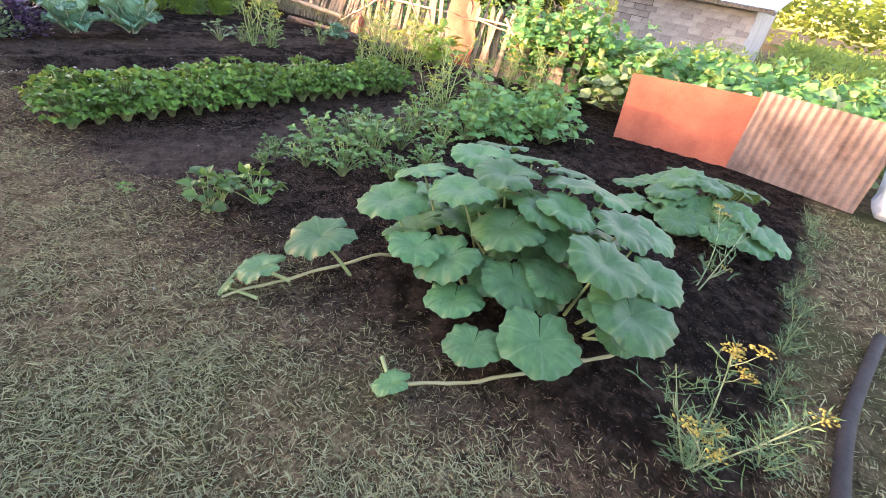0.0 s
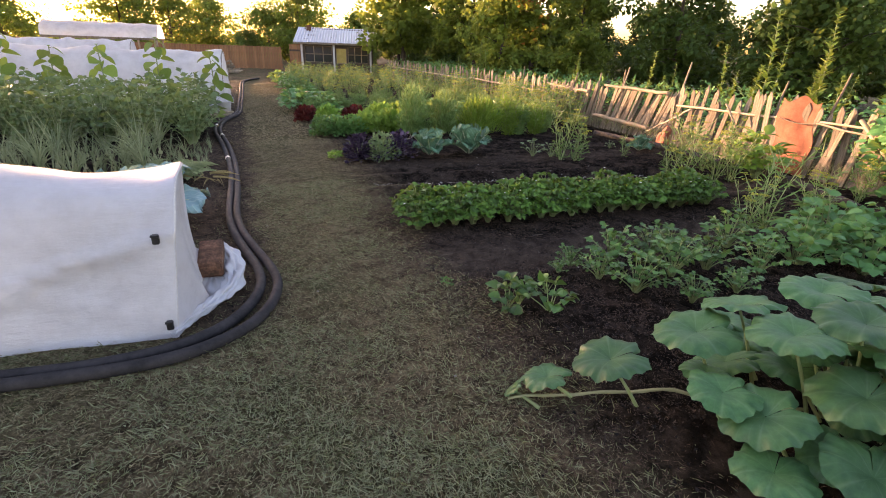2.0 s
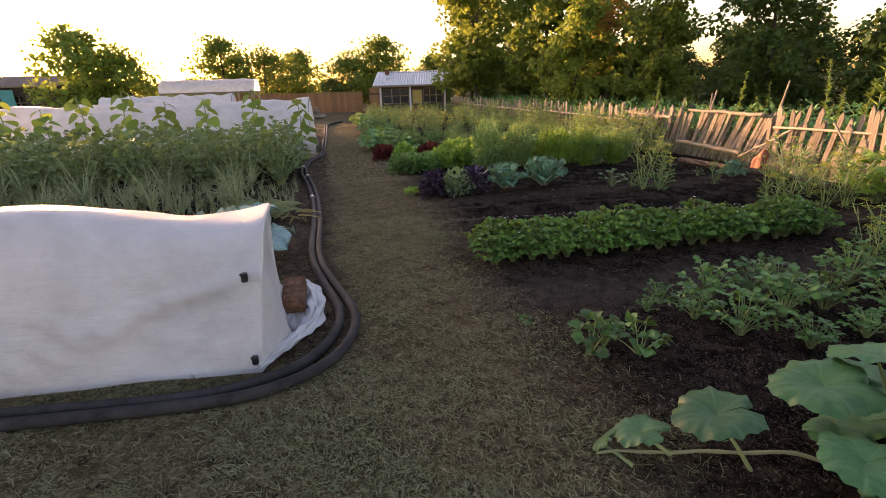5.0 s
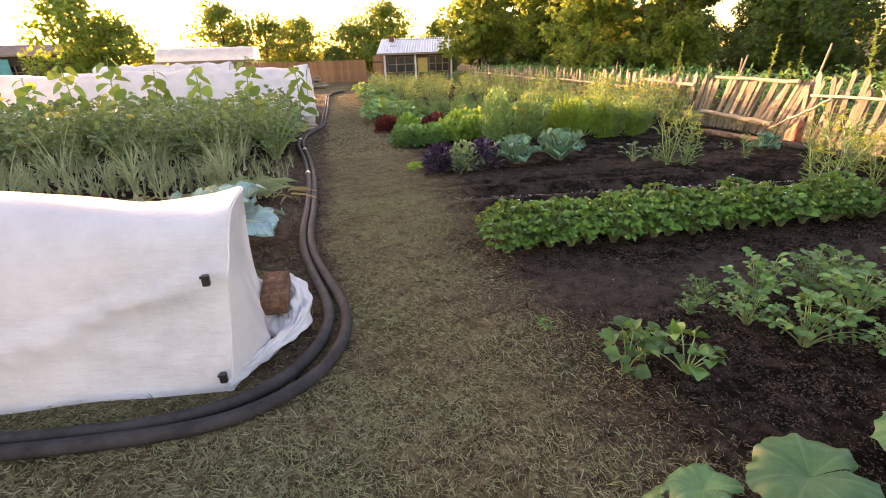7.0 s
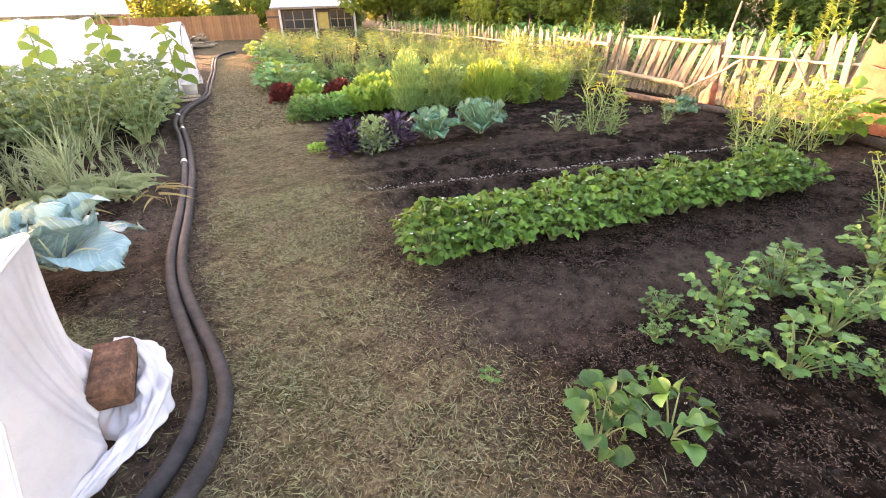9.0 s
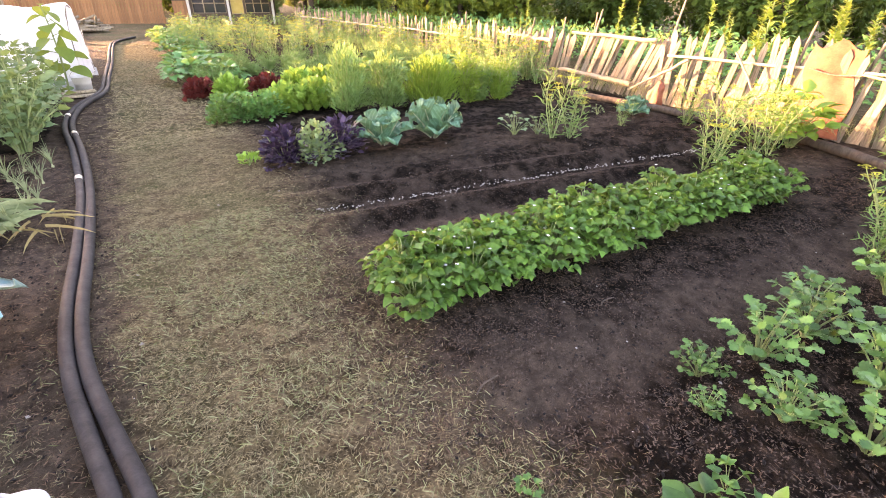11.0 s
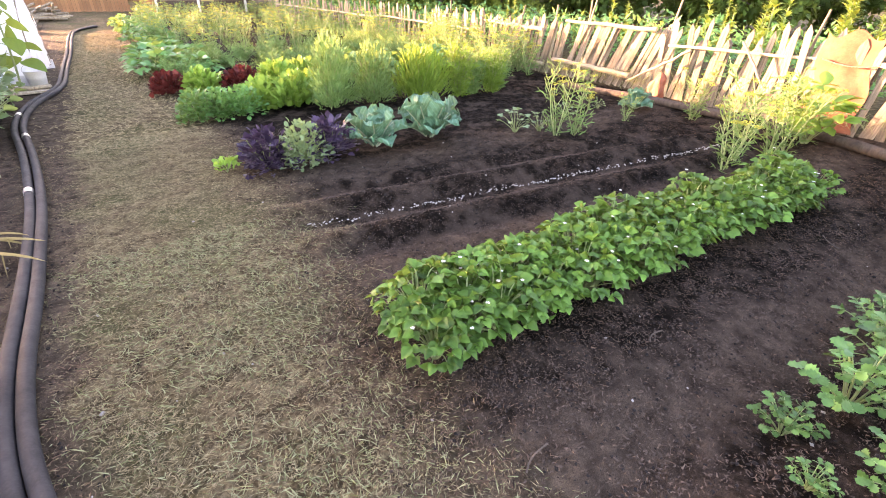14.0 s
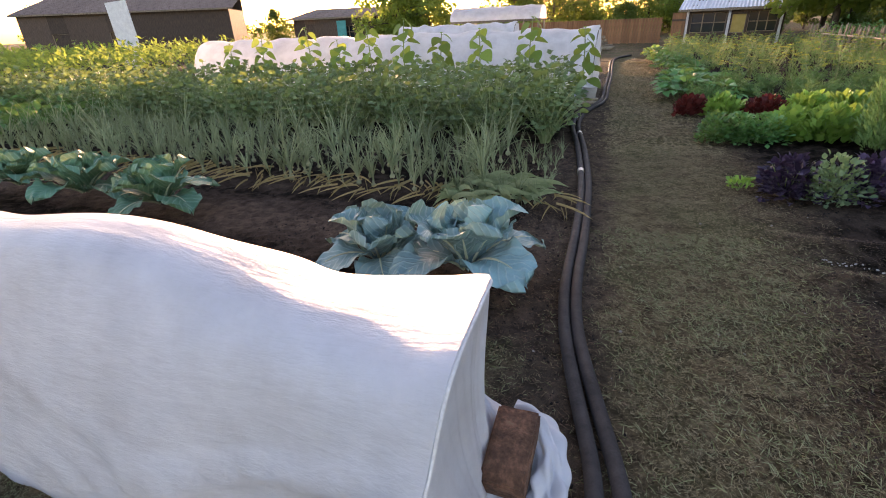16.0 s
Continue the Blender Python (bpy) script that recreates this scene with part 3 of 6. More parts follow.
    A, S = np.meshgrid(a, ang, indexing="ij")
    r = (0.040 + 0.018 * np.sin(np.pi * np.clip(A * 1.7, 0, 1)) - 0.016 * smooth(0.55, 0.9, A)) * (1 + 0.24 * np.sin(4 * S + 13 * A) + 0.15 * np.sin(38 * A + 3 * S) + 0.13 * np.sin(9 * S - 21 * A) + 0.09 * np.sin(75 * A - 4 * S))
    tan = unit(np.gradient(roll, axis=0))
    nrm = unit(np.cross(tan, [0, 0, 1.0]))
    bin_ = np.cross(nrm, tan)
    T = roll[:, None] + (r * np.cos(S))[..., None] * nrm[:, None] + (0.85 * r * np.sin(S))[..., None] * bin_[:, None]
    T[..., 2] = np.maximum(T[..., 2], 0.012)
    part("cover_tail", Geo().grid(T), M_FLEECE, root, "crumpled dirty end of the fleece")
    pad = Geo().grid(np.stack([-0.38 + 0.10 * np.cos(S[:40]) * np.sin(np.pi * A[:40] * 150 / 78), 3.39 + 0.17 * np.sin(S[:40]) * np.sin(np.pi * A[:40] * 150 / 78), 0.012 + (0.125 + 0.05 * np.sin(S[:40])) * np.cos(np.pi * A[:40] * 150 / 78 / 2 * 2).clip(0, 1) ** 0.5 + 0.006 * np.sin(9 * S[:40])], -1))
    part("gathered_pad", pad, M_FLEECE, root, "bunched fleece under the brick")
    for q in range(6):
        i = min(n_u - 1, round(q * 1.3 / length * (n_u - 1)))
        part("hoop", Geo().tube(P[i] * [1, 1, 0.985] - (V[i] * 0.012)[:, None] * NX, 0.008, 6), M_PALEBOARD, root, "thin hoop under the fleece")
    for x, y, z in ((-0.57, 2.815, 0.604), (-0.578, 2.755, 0.11), (-2.02, 3.02, 0.08)):
        c = Geo().box((x, y, z), (0.035, 0.03, 0.055), None, 0.006)
        c.box((x, y - 0.012, z + 0.022), (0.042, 0.02, 0.012), None, 0.003)
        part("clip", c, M_CLIP, root, "black plastic clip", False)
    return root


def brick(size, label, m):
    """A worn brick with chipped corners."""
    bm = bmesh.new()
    bmesh.ops.create_cube(bm, size=1.0)
    for q in bm.verts:
        q.co = Vector([c * s for c, s in zip(q.co, size)])
    bmesh.ops.bevel(bm, geom=bm.edges[:], offset=0.008, segments=2, affect='EDGES')
    bmesh.ops.subdivide_edges(bm, edges=bm.edges[:], cuts=3, use_grid_fill=True)
    for q in bm.verts:
        q.co += Vector(noise.noise_vector(q.co * 40)) * 0.0025 + Vector(noise.noise_vector(q.co * 7 + Vector((3, 1, 2)))) * 0.002
    me = bpy.data.meshes.new("brick")
    bm.to_mesh(me)
    bm.free()
    me.materials.append(M_BRICK)
    for p in me.polygons:
        p.use_smooth = True
    ob = tagged(new("brick", me), label, "brick")
    ob.matrix_basis = m
    return ob


low_tunnel()
brick((0.15, 0.28, 0.105), "brown crusted brick holding down the white fleece", pose(-0.376, 3.41, 0.215, 18, 0, -4))
brick((0.17, 0.32, 0.11), "dull red brick lying on dark soil by the cabbages", pose(-1.64, 4.44, 0.06, 0, 3, 80))


# ---- pair of hoses ----
FAR_END = [(-0.10, 12.5), (-0.08, 14.0), (0.02, 17.0), (0.06, 20.5), (0.14, 23.5), (0.84, 25.0)]
WEST_LINE = [(-7.0, 3.55), (-4.0, 3.05), (-2.2, 2.76), (-1.25, 2.62), (-0.9, 2.58), (-0.53, 2.62), (-0.25, 2.80), (-0.085, 3.16), (-0.075, 3.50), (-0.17, 3.93), (-0.275, 4.48), (-0.305, 5.0), (-0.28, 5.8), (-0.28, 6.5), (-0.30, 7.2), (-0.42, 8.75), (-0.60, 10.05), (-0.50, 11.4)] + [(x - 0.06, y) for x, y in FAR_END]
EAST_LINE = [(-7.0, 3.46), (-4.0, 2.95), (-2.2, 2.66), (-1.22, 2.54), (-0.68, 2.50), (-0.38, 2.57), (-0.11, 2.77), (0.03, 3.13), (0.025, 3.46), (-0.085, 3.92), (-0.20, 4.43), (-0.235, 4.98), (-0.212, 5.6), (-0.212, 6.3), (-0.23, 7.3), (-0.345, 8.78), (-0.52, 10.1), (-0.42, 11.4)] + [(x + 0.02, y) for x, y in FAR_END]
for line, clamps in ((WEST_LINE, (150, 118)), (EAST_LINE, (139,))):
    h = thing("hose", "thick black rubber hose lying beside the grass path", "hose", "pair of garden hoses")
    flat = smooth_path(line, 300)
    pts = np.column_stack([flat, 0.036 + 0.003 * np.sin(np.linspace(0, 40, 300))])
    part("tube", Geo().tube(pts, 0.034, 14), M_HOSE, h)
    for q in clamps:
        part("hose_clamp", Geo().tube(pts[q:q + 2], 0.0375, 14), M_STEELBAND, h, "steel hose clamp")


# ---- leafy plants ----
def compound_plant(n, spread, height, pairs, leaflet, width, tmpl, arch=0.6, base=0.02, along=0.45, lift=0.2, loose=0.2):
    """Leaf stalks that rise from one crown and arch outwards; each bears pairs of leaflets and one at its tip."""
    stem, leaf = Geo(), Geo()
    P, D, N, S = [], [], [], []
    for i in range(n):
        a = i * 2.39996 + rnd(-0.3, 0.3)
        k = math.sqrt((i + 0.5) / n)
        reach, rise = spread * k * rnd(0.8, 1.15), height * (1 - 0.55 * k ** 2) * rnd(0.75, 1.1)
        t = np.linspace(0, 1, 6)
        out = np.array([math.cos(a), math.sin(a), 0])
        sideways = np.array([-out[1], out[0], 0])
        sway = rnd(-0.12, 0.12)
        pts = base * out + np.outer(reach * t ** 1.3, out) + np.outer(rise * (t * (1 + arch) - arch * t ** 2), [0, 0, 1]) + np.outer(sway * height * t ** 2, sideways)
        stem.tube(pts, np.linspace(0.006, 0.0025, 6) * (0.6 + height), 4, False)
        tip, way = pts[-1], unit(pts[-1] - pts[-2])
        way = unit(way + np.array([0, 0, -0.25]) + 0.5 * out)
        up = unit(np.array([0, 0, 1.0]) + 0.45 * out * lift * 3 + RNG.normal(0, loose, 3))
        P.append(tip), D.append(way), N.append(up), S.append(leaflet * rnd(0.85, 1.2))
        for q in range(pairs):
            f = 1 - along * q / max(pairs - 1, 1) if pairs > 1 else 1.0
            at = np.array([np.interp(f, t, pts[:, c]) for c in range(3)])
            for sgn in (-1, 1):
                P.append(at), D.append(unit(way * 0.45 + sgn * sideways + RNG.normal(0, 0.15, 3)))
                N.append(up + RNG.normal(0, 0.4, 3)), S.append(leaflet * rnd(0.75, 1.05) * (1 - 0.12 * q))
    S = np.array(S)
    leaf.batch(tmpl, np.array(P), basis(np.array(D), np.array(N)), np.stack([S * width, S, S], -1))
    return stem, leaf


def plant(name, label, category, group, stem, leaf, m_stem, m_leaf, extra=()):
    root = thing(name, label, category, group)
    tagged(part("stalk", stem, m_stem, root), kind="stuff")
    tagged(part("foliage", leaf, m_leaf, root), kind="stuff")
    for nm, geo, mt in extra:
        tagged(part(nm, geo, mt, root), kind="stuff")
    return root


def scatter_copies(protos, spots):
    """The first spots take the prototypes themselves, the rest copies of them."""
    for i, m in enumerate(spots):
        if i < len(protos):
            protos[i].matrix_basis = m
        else:
            copy_thing(protos[i % len(protos)], m)


def flowers(n, spread, lo, hi, size):
    geo = Geo()
    a, r = rnd(0, 6.28, n), spread * np.sqrt(rnd(0, 1, n))
    c = np.stack([r * np.cos(a), r * np.sin(a), rnd(lo, hi, n)], -1)
    for q in range(5):
        b = q * 1.2566 + rnd(0, 1, n)
        d = np.stack([np.cos(b), np.sin(b), np.full(n, 0.25)], -1)
        geo.batch(DIAMOND, c, basis(d, np.tile([0, 0, 1.0], (n, 1))), np.full(n, size * 1.1))
    return geo


# strawberry row
protos = []
for k in range(4):
    s, l = compound_plant(58, 0.19, 0.33, 1, 0.062, 0.85, BERRY, 0.9, 0.02, 0.4, 0.8, 0.4)
    protos.append(plant("strawberry_plant", "leafy green strawberry plant in a dense row", "strawberry plant", "strawberry row", s, l, M_STEM, M_STRAWB, [("blossom", flowers(2, 0.2, 0.24, 0.37, 0.011), M_PETAL)]))
spots = []
for i in range(20):
    for j in (-1, 1):
        x = 1.36 + i * 0.185 + rnd(-0.04, 0.04)
        y = 4.19 - 0.062 * (x - 1.3) + j * 0.095 + rnd(-0.03, 0.03)
        spots.append(spot(x, y, 0.0, rnd(0, 360), rnd(0.82, 1.08)))
scatter_copies(protos, spots)

# celery bed
protos = []
for k in range(3):
    s, l = compound_plant(19, 0.17, 0.29, 3, 0.055, 1.05, CELERY, 0.35, 0.015, 0.45, 0.4)
    protos.append(plant("celery_plant", "young bright green celery plant in dark soil", "celery plant", "celery bed", s, l, M_STEM, M_CELERY))
cel = [(2.36, 2.30, 1.0), (2.58, 2.82, 1.05), (2.24, 2.55, 0.8), (2.82, 2.42, 1.15), (3.15, 2.40, 1.0), (3.30, 2.90, 1.15), (3.55, 2.25, 1.0), (2.95, 2.78, 0.95), (2.62, 2.05, 0.9), (2.26, 2.92, 0.6), (3.75, 2.70, 1.1), (3.05, 2.05, 0.9), (2.02, 2.75, 0.4)]
scatter_copies(protos, [spot(x, y, on_ground(x, y), rnd(0, 360), s) for x, y, s in cel])
# young broad-leaved seedlings
protos = []
for k in range(2):
    s, l = compound_plant(9, 0.13, 0.22, 1, 0.072, 1.0, BERRY, 0.2, 0.01, 0.3, 0.3)
    protos.append(plant("turnip_plant", "young turnip plant with broad lobed leaves", "turnip plant", "turnip seedlings", s, l, M_STEM, M_CELERY))
scatter_copies(protos, [spot(1.36, 2.38, 0.03, 20, 1.05), spot(1.63, 2.28, 0.03, 130, 1.05), spot(1.50, 2.45, 0.03, 200, 0.85), spot(1.75, 2.50, 0.03, 60, 0.5), spot(1.16, 2.88, 0.0, 80, 0.3)])
# nightshade clump towards the rusty sheet
protos = []
for k in range(2):
    s, l = compound_plant(30, 0.34, 0.42, 3, 0.095, 0.9, OVAL, 0.6, 0.03, 0.5, 0.4)
    protos.append(plant("eggplant", "bushy low vegetable plant with dull green leaves", "vegetable plant", "bushy plants in the far bed", s, l, M_STEM, M_PARSLEY))
scatter_copies(protos, [spot(x, y, 0.03, rnd(0, 360), rnd(0.85, 1.1)) for x, y in ((4.35, 1.95), (4.75, 1.75), (5.15, 1.95), (4.55, 2.4), (5.05, 2.45), (5.5, 2.2), (4.0, 2.25))])


# ---- pumpkins ----
def pumpkin_leaf(size):
    """A broad lobed leaf with a ruffled rim, sunk where the stalk joins."""
    rings, n = 9, 72
    v, a = [], np.linspace(0.03, 2 * np.pi - 0.03, n) - np.pi / 2
    ph = rnd(0, 6.28)
    for q in range(rings + 1):
        k = 0.012 + 0.988 * q / rings
        lob = 1 + k ** 2 * (0.04 * np.cos(5 * (a - np.pi / 2)) + 0.028 * np.cos(15 * a + ph) + 0.01 * np.sin(23 * a))
        r = 0.5 * k * lob * (1 - 0.30 * k ** 2 * np.exp(-((np.abs(a - np.pi / 2) - np.pi) / 0.22) ** 2))
        z = 0.20 * k ** 1.3 - 0.20 * k ** 3 + k ** 2 * 0.03 * np.sin(2 * a + ph) + k ** 3 * 0.014 * np.sin(4 * a + ph) + k ** 5 * (0.020 * np.sin(8 * a + 2 * ph) + 0.020 * np.sin(15 * a + 3 * ph))
        v.append(np.stack([r * np.cos(a), r * np.sin(a), z], -1))
    return Geo().grid(np.array(v) * size)


PUMP = [pumpkin_leaf(1.0).mesh("leaf", M_PUMPKIN, True) for _ in range(6)]


def pumpkin(leaves, crown, vines, label):
    root = thing("pumpkin_plant", label, "pumpkin plant", "pumpkin patch")
    for i, (x, y, z, s, az, tilt) in enumerate(leaves):
        lf = part("leaf", PUMP[i % 6], None, root)
        lf.matrix_basis = pose(x, y, z, 0, 0, az) @ pose(0, 0, 0, tilt, rnd(-8, 8), 0) @ Matrix.Scale(s, 4)
        pull = min(0.45, 0.16 / (math.hypot(crown[0] - x, crown[1] - y) + 0.01))
        bx, by = x + (crown[0] - x) * pull + rnd(-0.04, 0.04), y + (crown[1] - y) * pull + rnd(-0.04, 0.04)
        t = np.linspace(0, 1, 7)[:, None]
        pts = np.array([bx, by, 0.02]) * (1 - t) + np.array([x, y, z - 0.022]) * t + np.array([0, 0, 0.05 * z]) * np.sin(np.pi * t)
        part("leaf_stalk", Geo().tube(pts, np.linspace(0.010, 0.006, 7), 7), M_STEM, root)
    for pts in vines:
        p = smooth_path(pts, 30)
        p[:, 2] += ground_height(p[:, 0], p[:, 1]) + 0.008 * np.sin(np.linspace(0, 25, 30))
        part("vine", Geo().tube(p, np.linspace(0.007, 0.010, 30) * (1 + 0.12 * np.sin(np.arange(30) * 1.9)), 8), M_PALESTEM, root, "pale creeping vine")
    return root


main = [(2.45, 1.27, .55, .36), (2.12, 1.42, .46, .36), (1.82, 1.40, .38, .38), (1.40, 1.48, .27, .34), (1.16, 1.62, .13, .24), (1.43, .58, .15, .26), (1.58, .36, .22, .36), (1.96, .10, .30, .42), (2.04, .30, .44, .40),
        (2.02, 1.10, .50, .36), (2.30, 1.00, .56, .38), (2.62, 1.00, .57, .34), (2.55, .70, .54, .36), (2.30, .62, .50, .34), (2.03, .80, .40, .38), (1.72, .95, .28, .34), (2.75, .55, .48, .34), (2.80, 1.30, .52, .34),
        (2.45, .35, .46, .36), (1.82, .62, .26, .34), (2.65, .25, .40, .36), (2.25, .10, .36, .34), (1.66, 1.10, .30, .28), (1.60, .80, .18, .28), (2.95, .85, .46, .32)]
crown = (2.30, .80)
lv = []
for x, y, z, s in main:
    az = math.degrees(math.atan2(y - crown[1], x - crown[0])) - 90
    lv.append((x, y, z, s, az + rnd(-25, 25), -rnd(0, 20)))
for _ in range(34):
    a, r = rnd(0, 6.28), rnd(0.1, 0.88)
    x, y = crown[0] + 0.75 * r * math.cos(a), crown[1] + r * math.sin(a)
    lv.append((x, y, max(0.12, 0.52 - 0.38 * r) * rnd(0.55, 1.05), rnd(0.20, 0.34), math.degrees(a) - 90 + rnd(-50, 50), -rnd(0, 30)))
pumpkin(lv, crown, [[(0.97, 1.65, .03), (1.2, 1.6, .03), (1.6, 1.45, .03), (2.2, 1.05, .04)], [(1.15, .72, .03), (1.35, .52, .03), (1.75, .2, .03), (2.24, -.07, .035)]], "sprawling pumpkin plant with big matt green leaves and vines")
lv = [(1.02, 1.68, .06, .13, 40, -50), (1.10, .74, .06, .16, 30, -20)]
for _ in range(38):
    a, r = rnd(0, 6.28), math.sqrt(rnd(0, 1))
    x, y = 4.2 + 0.62 * r * math.cos(a), 0.12 + 0.62 * r * math.sin(a)
    lv.append((x, y, (0.46 - 0.26 * r) * rnd(0.55, 1.05), rnd(0.24, 0.36), math.degrees(a) - 90 + rnd(-30, 30), -rnd(8, 35)))
pumpkin(lv[2:], (4.2, .12), [], "low rounded pumpkin plant with broad green leaves")
pumpkin(lv[:2], (1.4, 1.2), [], "small yellowing pumpkin leaves at the vine tips")


# ---- cabbages ----
def cabbage_leaf(length, width, cup, droop, ruffle):
    n, m = 24, 17
    t, s = np.linspace(0, 1, n), np.linspace(-1, 1, m)
    T, S = np.meshgrid(t, s, indexing="ij")
    ph = rnd(0, 6.28)
    w = width * np.where(T < 0.55, 0.16 + 0.84 * np.sin(np.pi / 2 * np.clip(T / 0.55, 0, 1)), np.clip(1 - ((T - 0.55) / 0.452) ** 4, 0, 1) ** 0.5)
    z = length * (0.35 * T - droop * T ** 2) + cup * S ** 2 * w + ruffle * np.abs(S) ** 2 * np.sin(11 * T + 3 * S + ph) * T + 0.45 * ruffle * np.abs(S) ** 3 * np.sin(27 * T + ph) + 0.5 * ruffle * smooth(0.75, 1.0, T) * np.sin(9 * S + ph) + 0.006 * np.cos(S * 14) * T
    y = length * (T - 0.25 * droop * T ** 2)
    return Geo().grid(np.stack([S * w, y, z], -1))


def cabbage(label, material, at, size, layers, group):
    root = thing("cabbage", label, "cabbage", group, "", (at[0], at[1], on_ground(at[0], at[1])))
    for n, lo, ln, wd, cup, dr, tilt in layers:
        off = rnd(0, 360)
        for i in range(n):
            lf = part("leaf", cabbage_leaf(ln * size, wd * size, cup, dr * rnd(0.7, 1.3), 0.04 * size), material, root)
            lf.matrix_basis = pose(0, 0, lo * size, 0, 0, off + i * 360 / n + rnd(-12, 12)) @ pose(0, 0.03 * size, 0, tilt + rnd(-10, 10), rnd(-8, 8), 0)
            rib = Geo()
            t = np.linspace(0, 0.85, 8)
            rib.tube(np.stack([0 * t, ln * size * (t - 0.25 * dr * t ** 2), ln * size * (0.35 * t - dr * t ** 2) - 0.006], -1), np.linspace(0.011, 0.003, 8) * size, 6)
            part("leaf_rib", rib, M_VEIN, lf)
    return root


big = [(5, 0.10, 0.50, 0.17, 0.25, 0.62, 26), (5, 0.12, 0.44, 0.16, 0.45, 0.34, 40), (4, 0.12, 0.33, 0.13, 0.7, 0.1, 52), (4, 0.10, 0.22, 0.11, 1.3, 0.0, 64)]
cabbage("large blue-green cabbage with floppy waxy leaves", M_CABBAGE, (-1.58, 4.95), 1.0, big, "cabbages behind the tunnel")
cabbage("large blue-green cabbage with floppy waxy leaves", M_CABBAGE, (-0.92, 4.90), 1.18, big, "cabbages behind the tunnel")
cabbage("loose green cabbage with wide leaves on dark soil", M_CAULI, (-4.15, 5.55), 1.1, big, "cabbages behind the tunnel")
cabbage("loose green cabbage with wide leaves on dark soil", M_CAULI, (-5.3, 5.65), 1.15, big, "cabbages behind the tunnel")
cabbage("loose green cabbage with wide leaves on dark soil", M_CAULI, (-6.4, 5.75), 1.1, big, "cabbages behind the tunnel")
small = [(6, 0.05, 0.38, 0.115, 0.35, 0.35, 24), (6, 0.07, 0.36, 0.11, 0.5, 0.12, 44), (4, 0.08, 0.26, 0.08, 0.7, 0.0, 62)]
cabbage("blue-green cauliflower plant with upright waxy leaves", M_CAULI, (2.60, 7.05), 1.05, small, "cauliflowers by the basil")
cabbage("blue-green cauliflower plant with upright waxy leaves", M_CAULI, (3.26, 7.02), 1.2, small, "cauliflowers by the basil")
cabbage("small young cabbage plant near the fence", M_CAULI, (6.47, 6.66), 0.7, small, "")


# ---- basil, mint, lettuces and herbs ----
def bush(name, label, category, group, material, n, r, h, size, width, tmpl, upright=0.3, stems=10):
    """A rounded herb: leaves all through an uneven dome on a few stems."""
    a, q = rnd(0, 6.28, n), rnd(0, 1, n) ** 0.4
    el = np.arcsin(rnd(0.05, 1, n))
    lump = 1 + 0.22 * np.sin(3 * a + 2) + 0.15 * np.sin(7 * a)
    P = np.stack([r * lump * q * np.cos(el) * np.cos(a), r * lump * q * np.cos(el) * np.sin(a), h * q * np.sin(el) + 0.02], -1)
    D = unit(P * [1, 1, 0.4] + RNG.normal(0, 0.25 * r, (n, 3)) + [0, 0, upright * r])
    leaf, stem = Geo(), Geo()
    s = size * rnd(0.7, 1.25, n)
    leaf.batch(tmpl, P, basis(D, RNG.normal(0, 0.35, (n, 3)) + [0, 0, 1]), np.stack([s * width, s, s], -1))
    for i in range(stems):
        b = i * 2.4
        t = np.linspace(0, 1, 4)[:, None]
        stem.tube(t * np.array([0.6 * r * math.cos(b), 0.6 * r * math.sin(b), 0.8 * h]), 0.004, 4, False)
    return plant(name, label, category, group, stem, leaf, M_STEM, material)


def set_at(ob, x, y, turn=0, size=1.0, z=0.0):
    ob.matrix_basis = spot(x, y, z, turn, size)
    return ob


for x, y, r in ((1.48, 7.05, 0.25), (2.10, 7.12, 0.27)):
    set_at(bush("basil_plant", "dark purple basil bush on tilled soil", "basil plant", "purple basil", M_BASIL, 480, r, 0.37, 0.065, 1.0, OVAL), x, y)
set_at(bush("mint_plant", "grey-green mint bush between purple basil plants", "mint plant", "", M_MINT, 480, 0.24, 0.42, 0.05, 0.9, OVAL), 1.79, 6.97)
set_at(bush("seedling", "small bright green seedling at the bed corner", "seedling", "", M_LETTUCE, 60, 0.11, 0.13, 0.05, 0.9, OVAL, 0.5, 4), 1.14, 7.2)


def lettuce(material, label, x, y, r, h, n, size, width=0.9):
    set_at(bush("lettuce", label, "lettuce", "lettuce rows", material, n, r, h, size, width, TOOTHED, 1.2, 3), x, y)


lettuce(M_REDLEAF, "dark red leaf lettuce beside the path", 1.22, 11.15, 0.26, 0.30, 380, 0.09)
lettuce(M_REDLEAF, "dark red leaf lettuce among green ones", 2.25, 10.95, 0.30, 0.31, 380, 0.09)
lettuce(M_LETTUCE, "bright green leaf lettuce", 1.70, 11.15, 0.30, 0.30, 420, 0.10)
for x, y in ((2.85, 11.0), (3.3, 10.9), (2.2, 9.5), (2.5, 9.42), (2.75, 9.75)):
    lettuce(M_LETTUCE, "bright green leaf lettuce", x, y, 0.34, 0.34, 420, 0.125, 0.75)
for x in (1.30, 1.56, 1.83):
    set_at(bush("parsley_plant", "dense dark green parsley bush", "parsley plant", "parsley row", M_PARSLEY, 520, 0.27, 0.36, 0.06, 1.0, TOOTHED), x, 9.25)


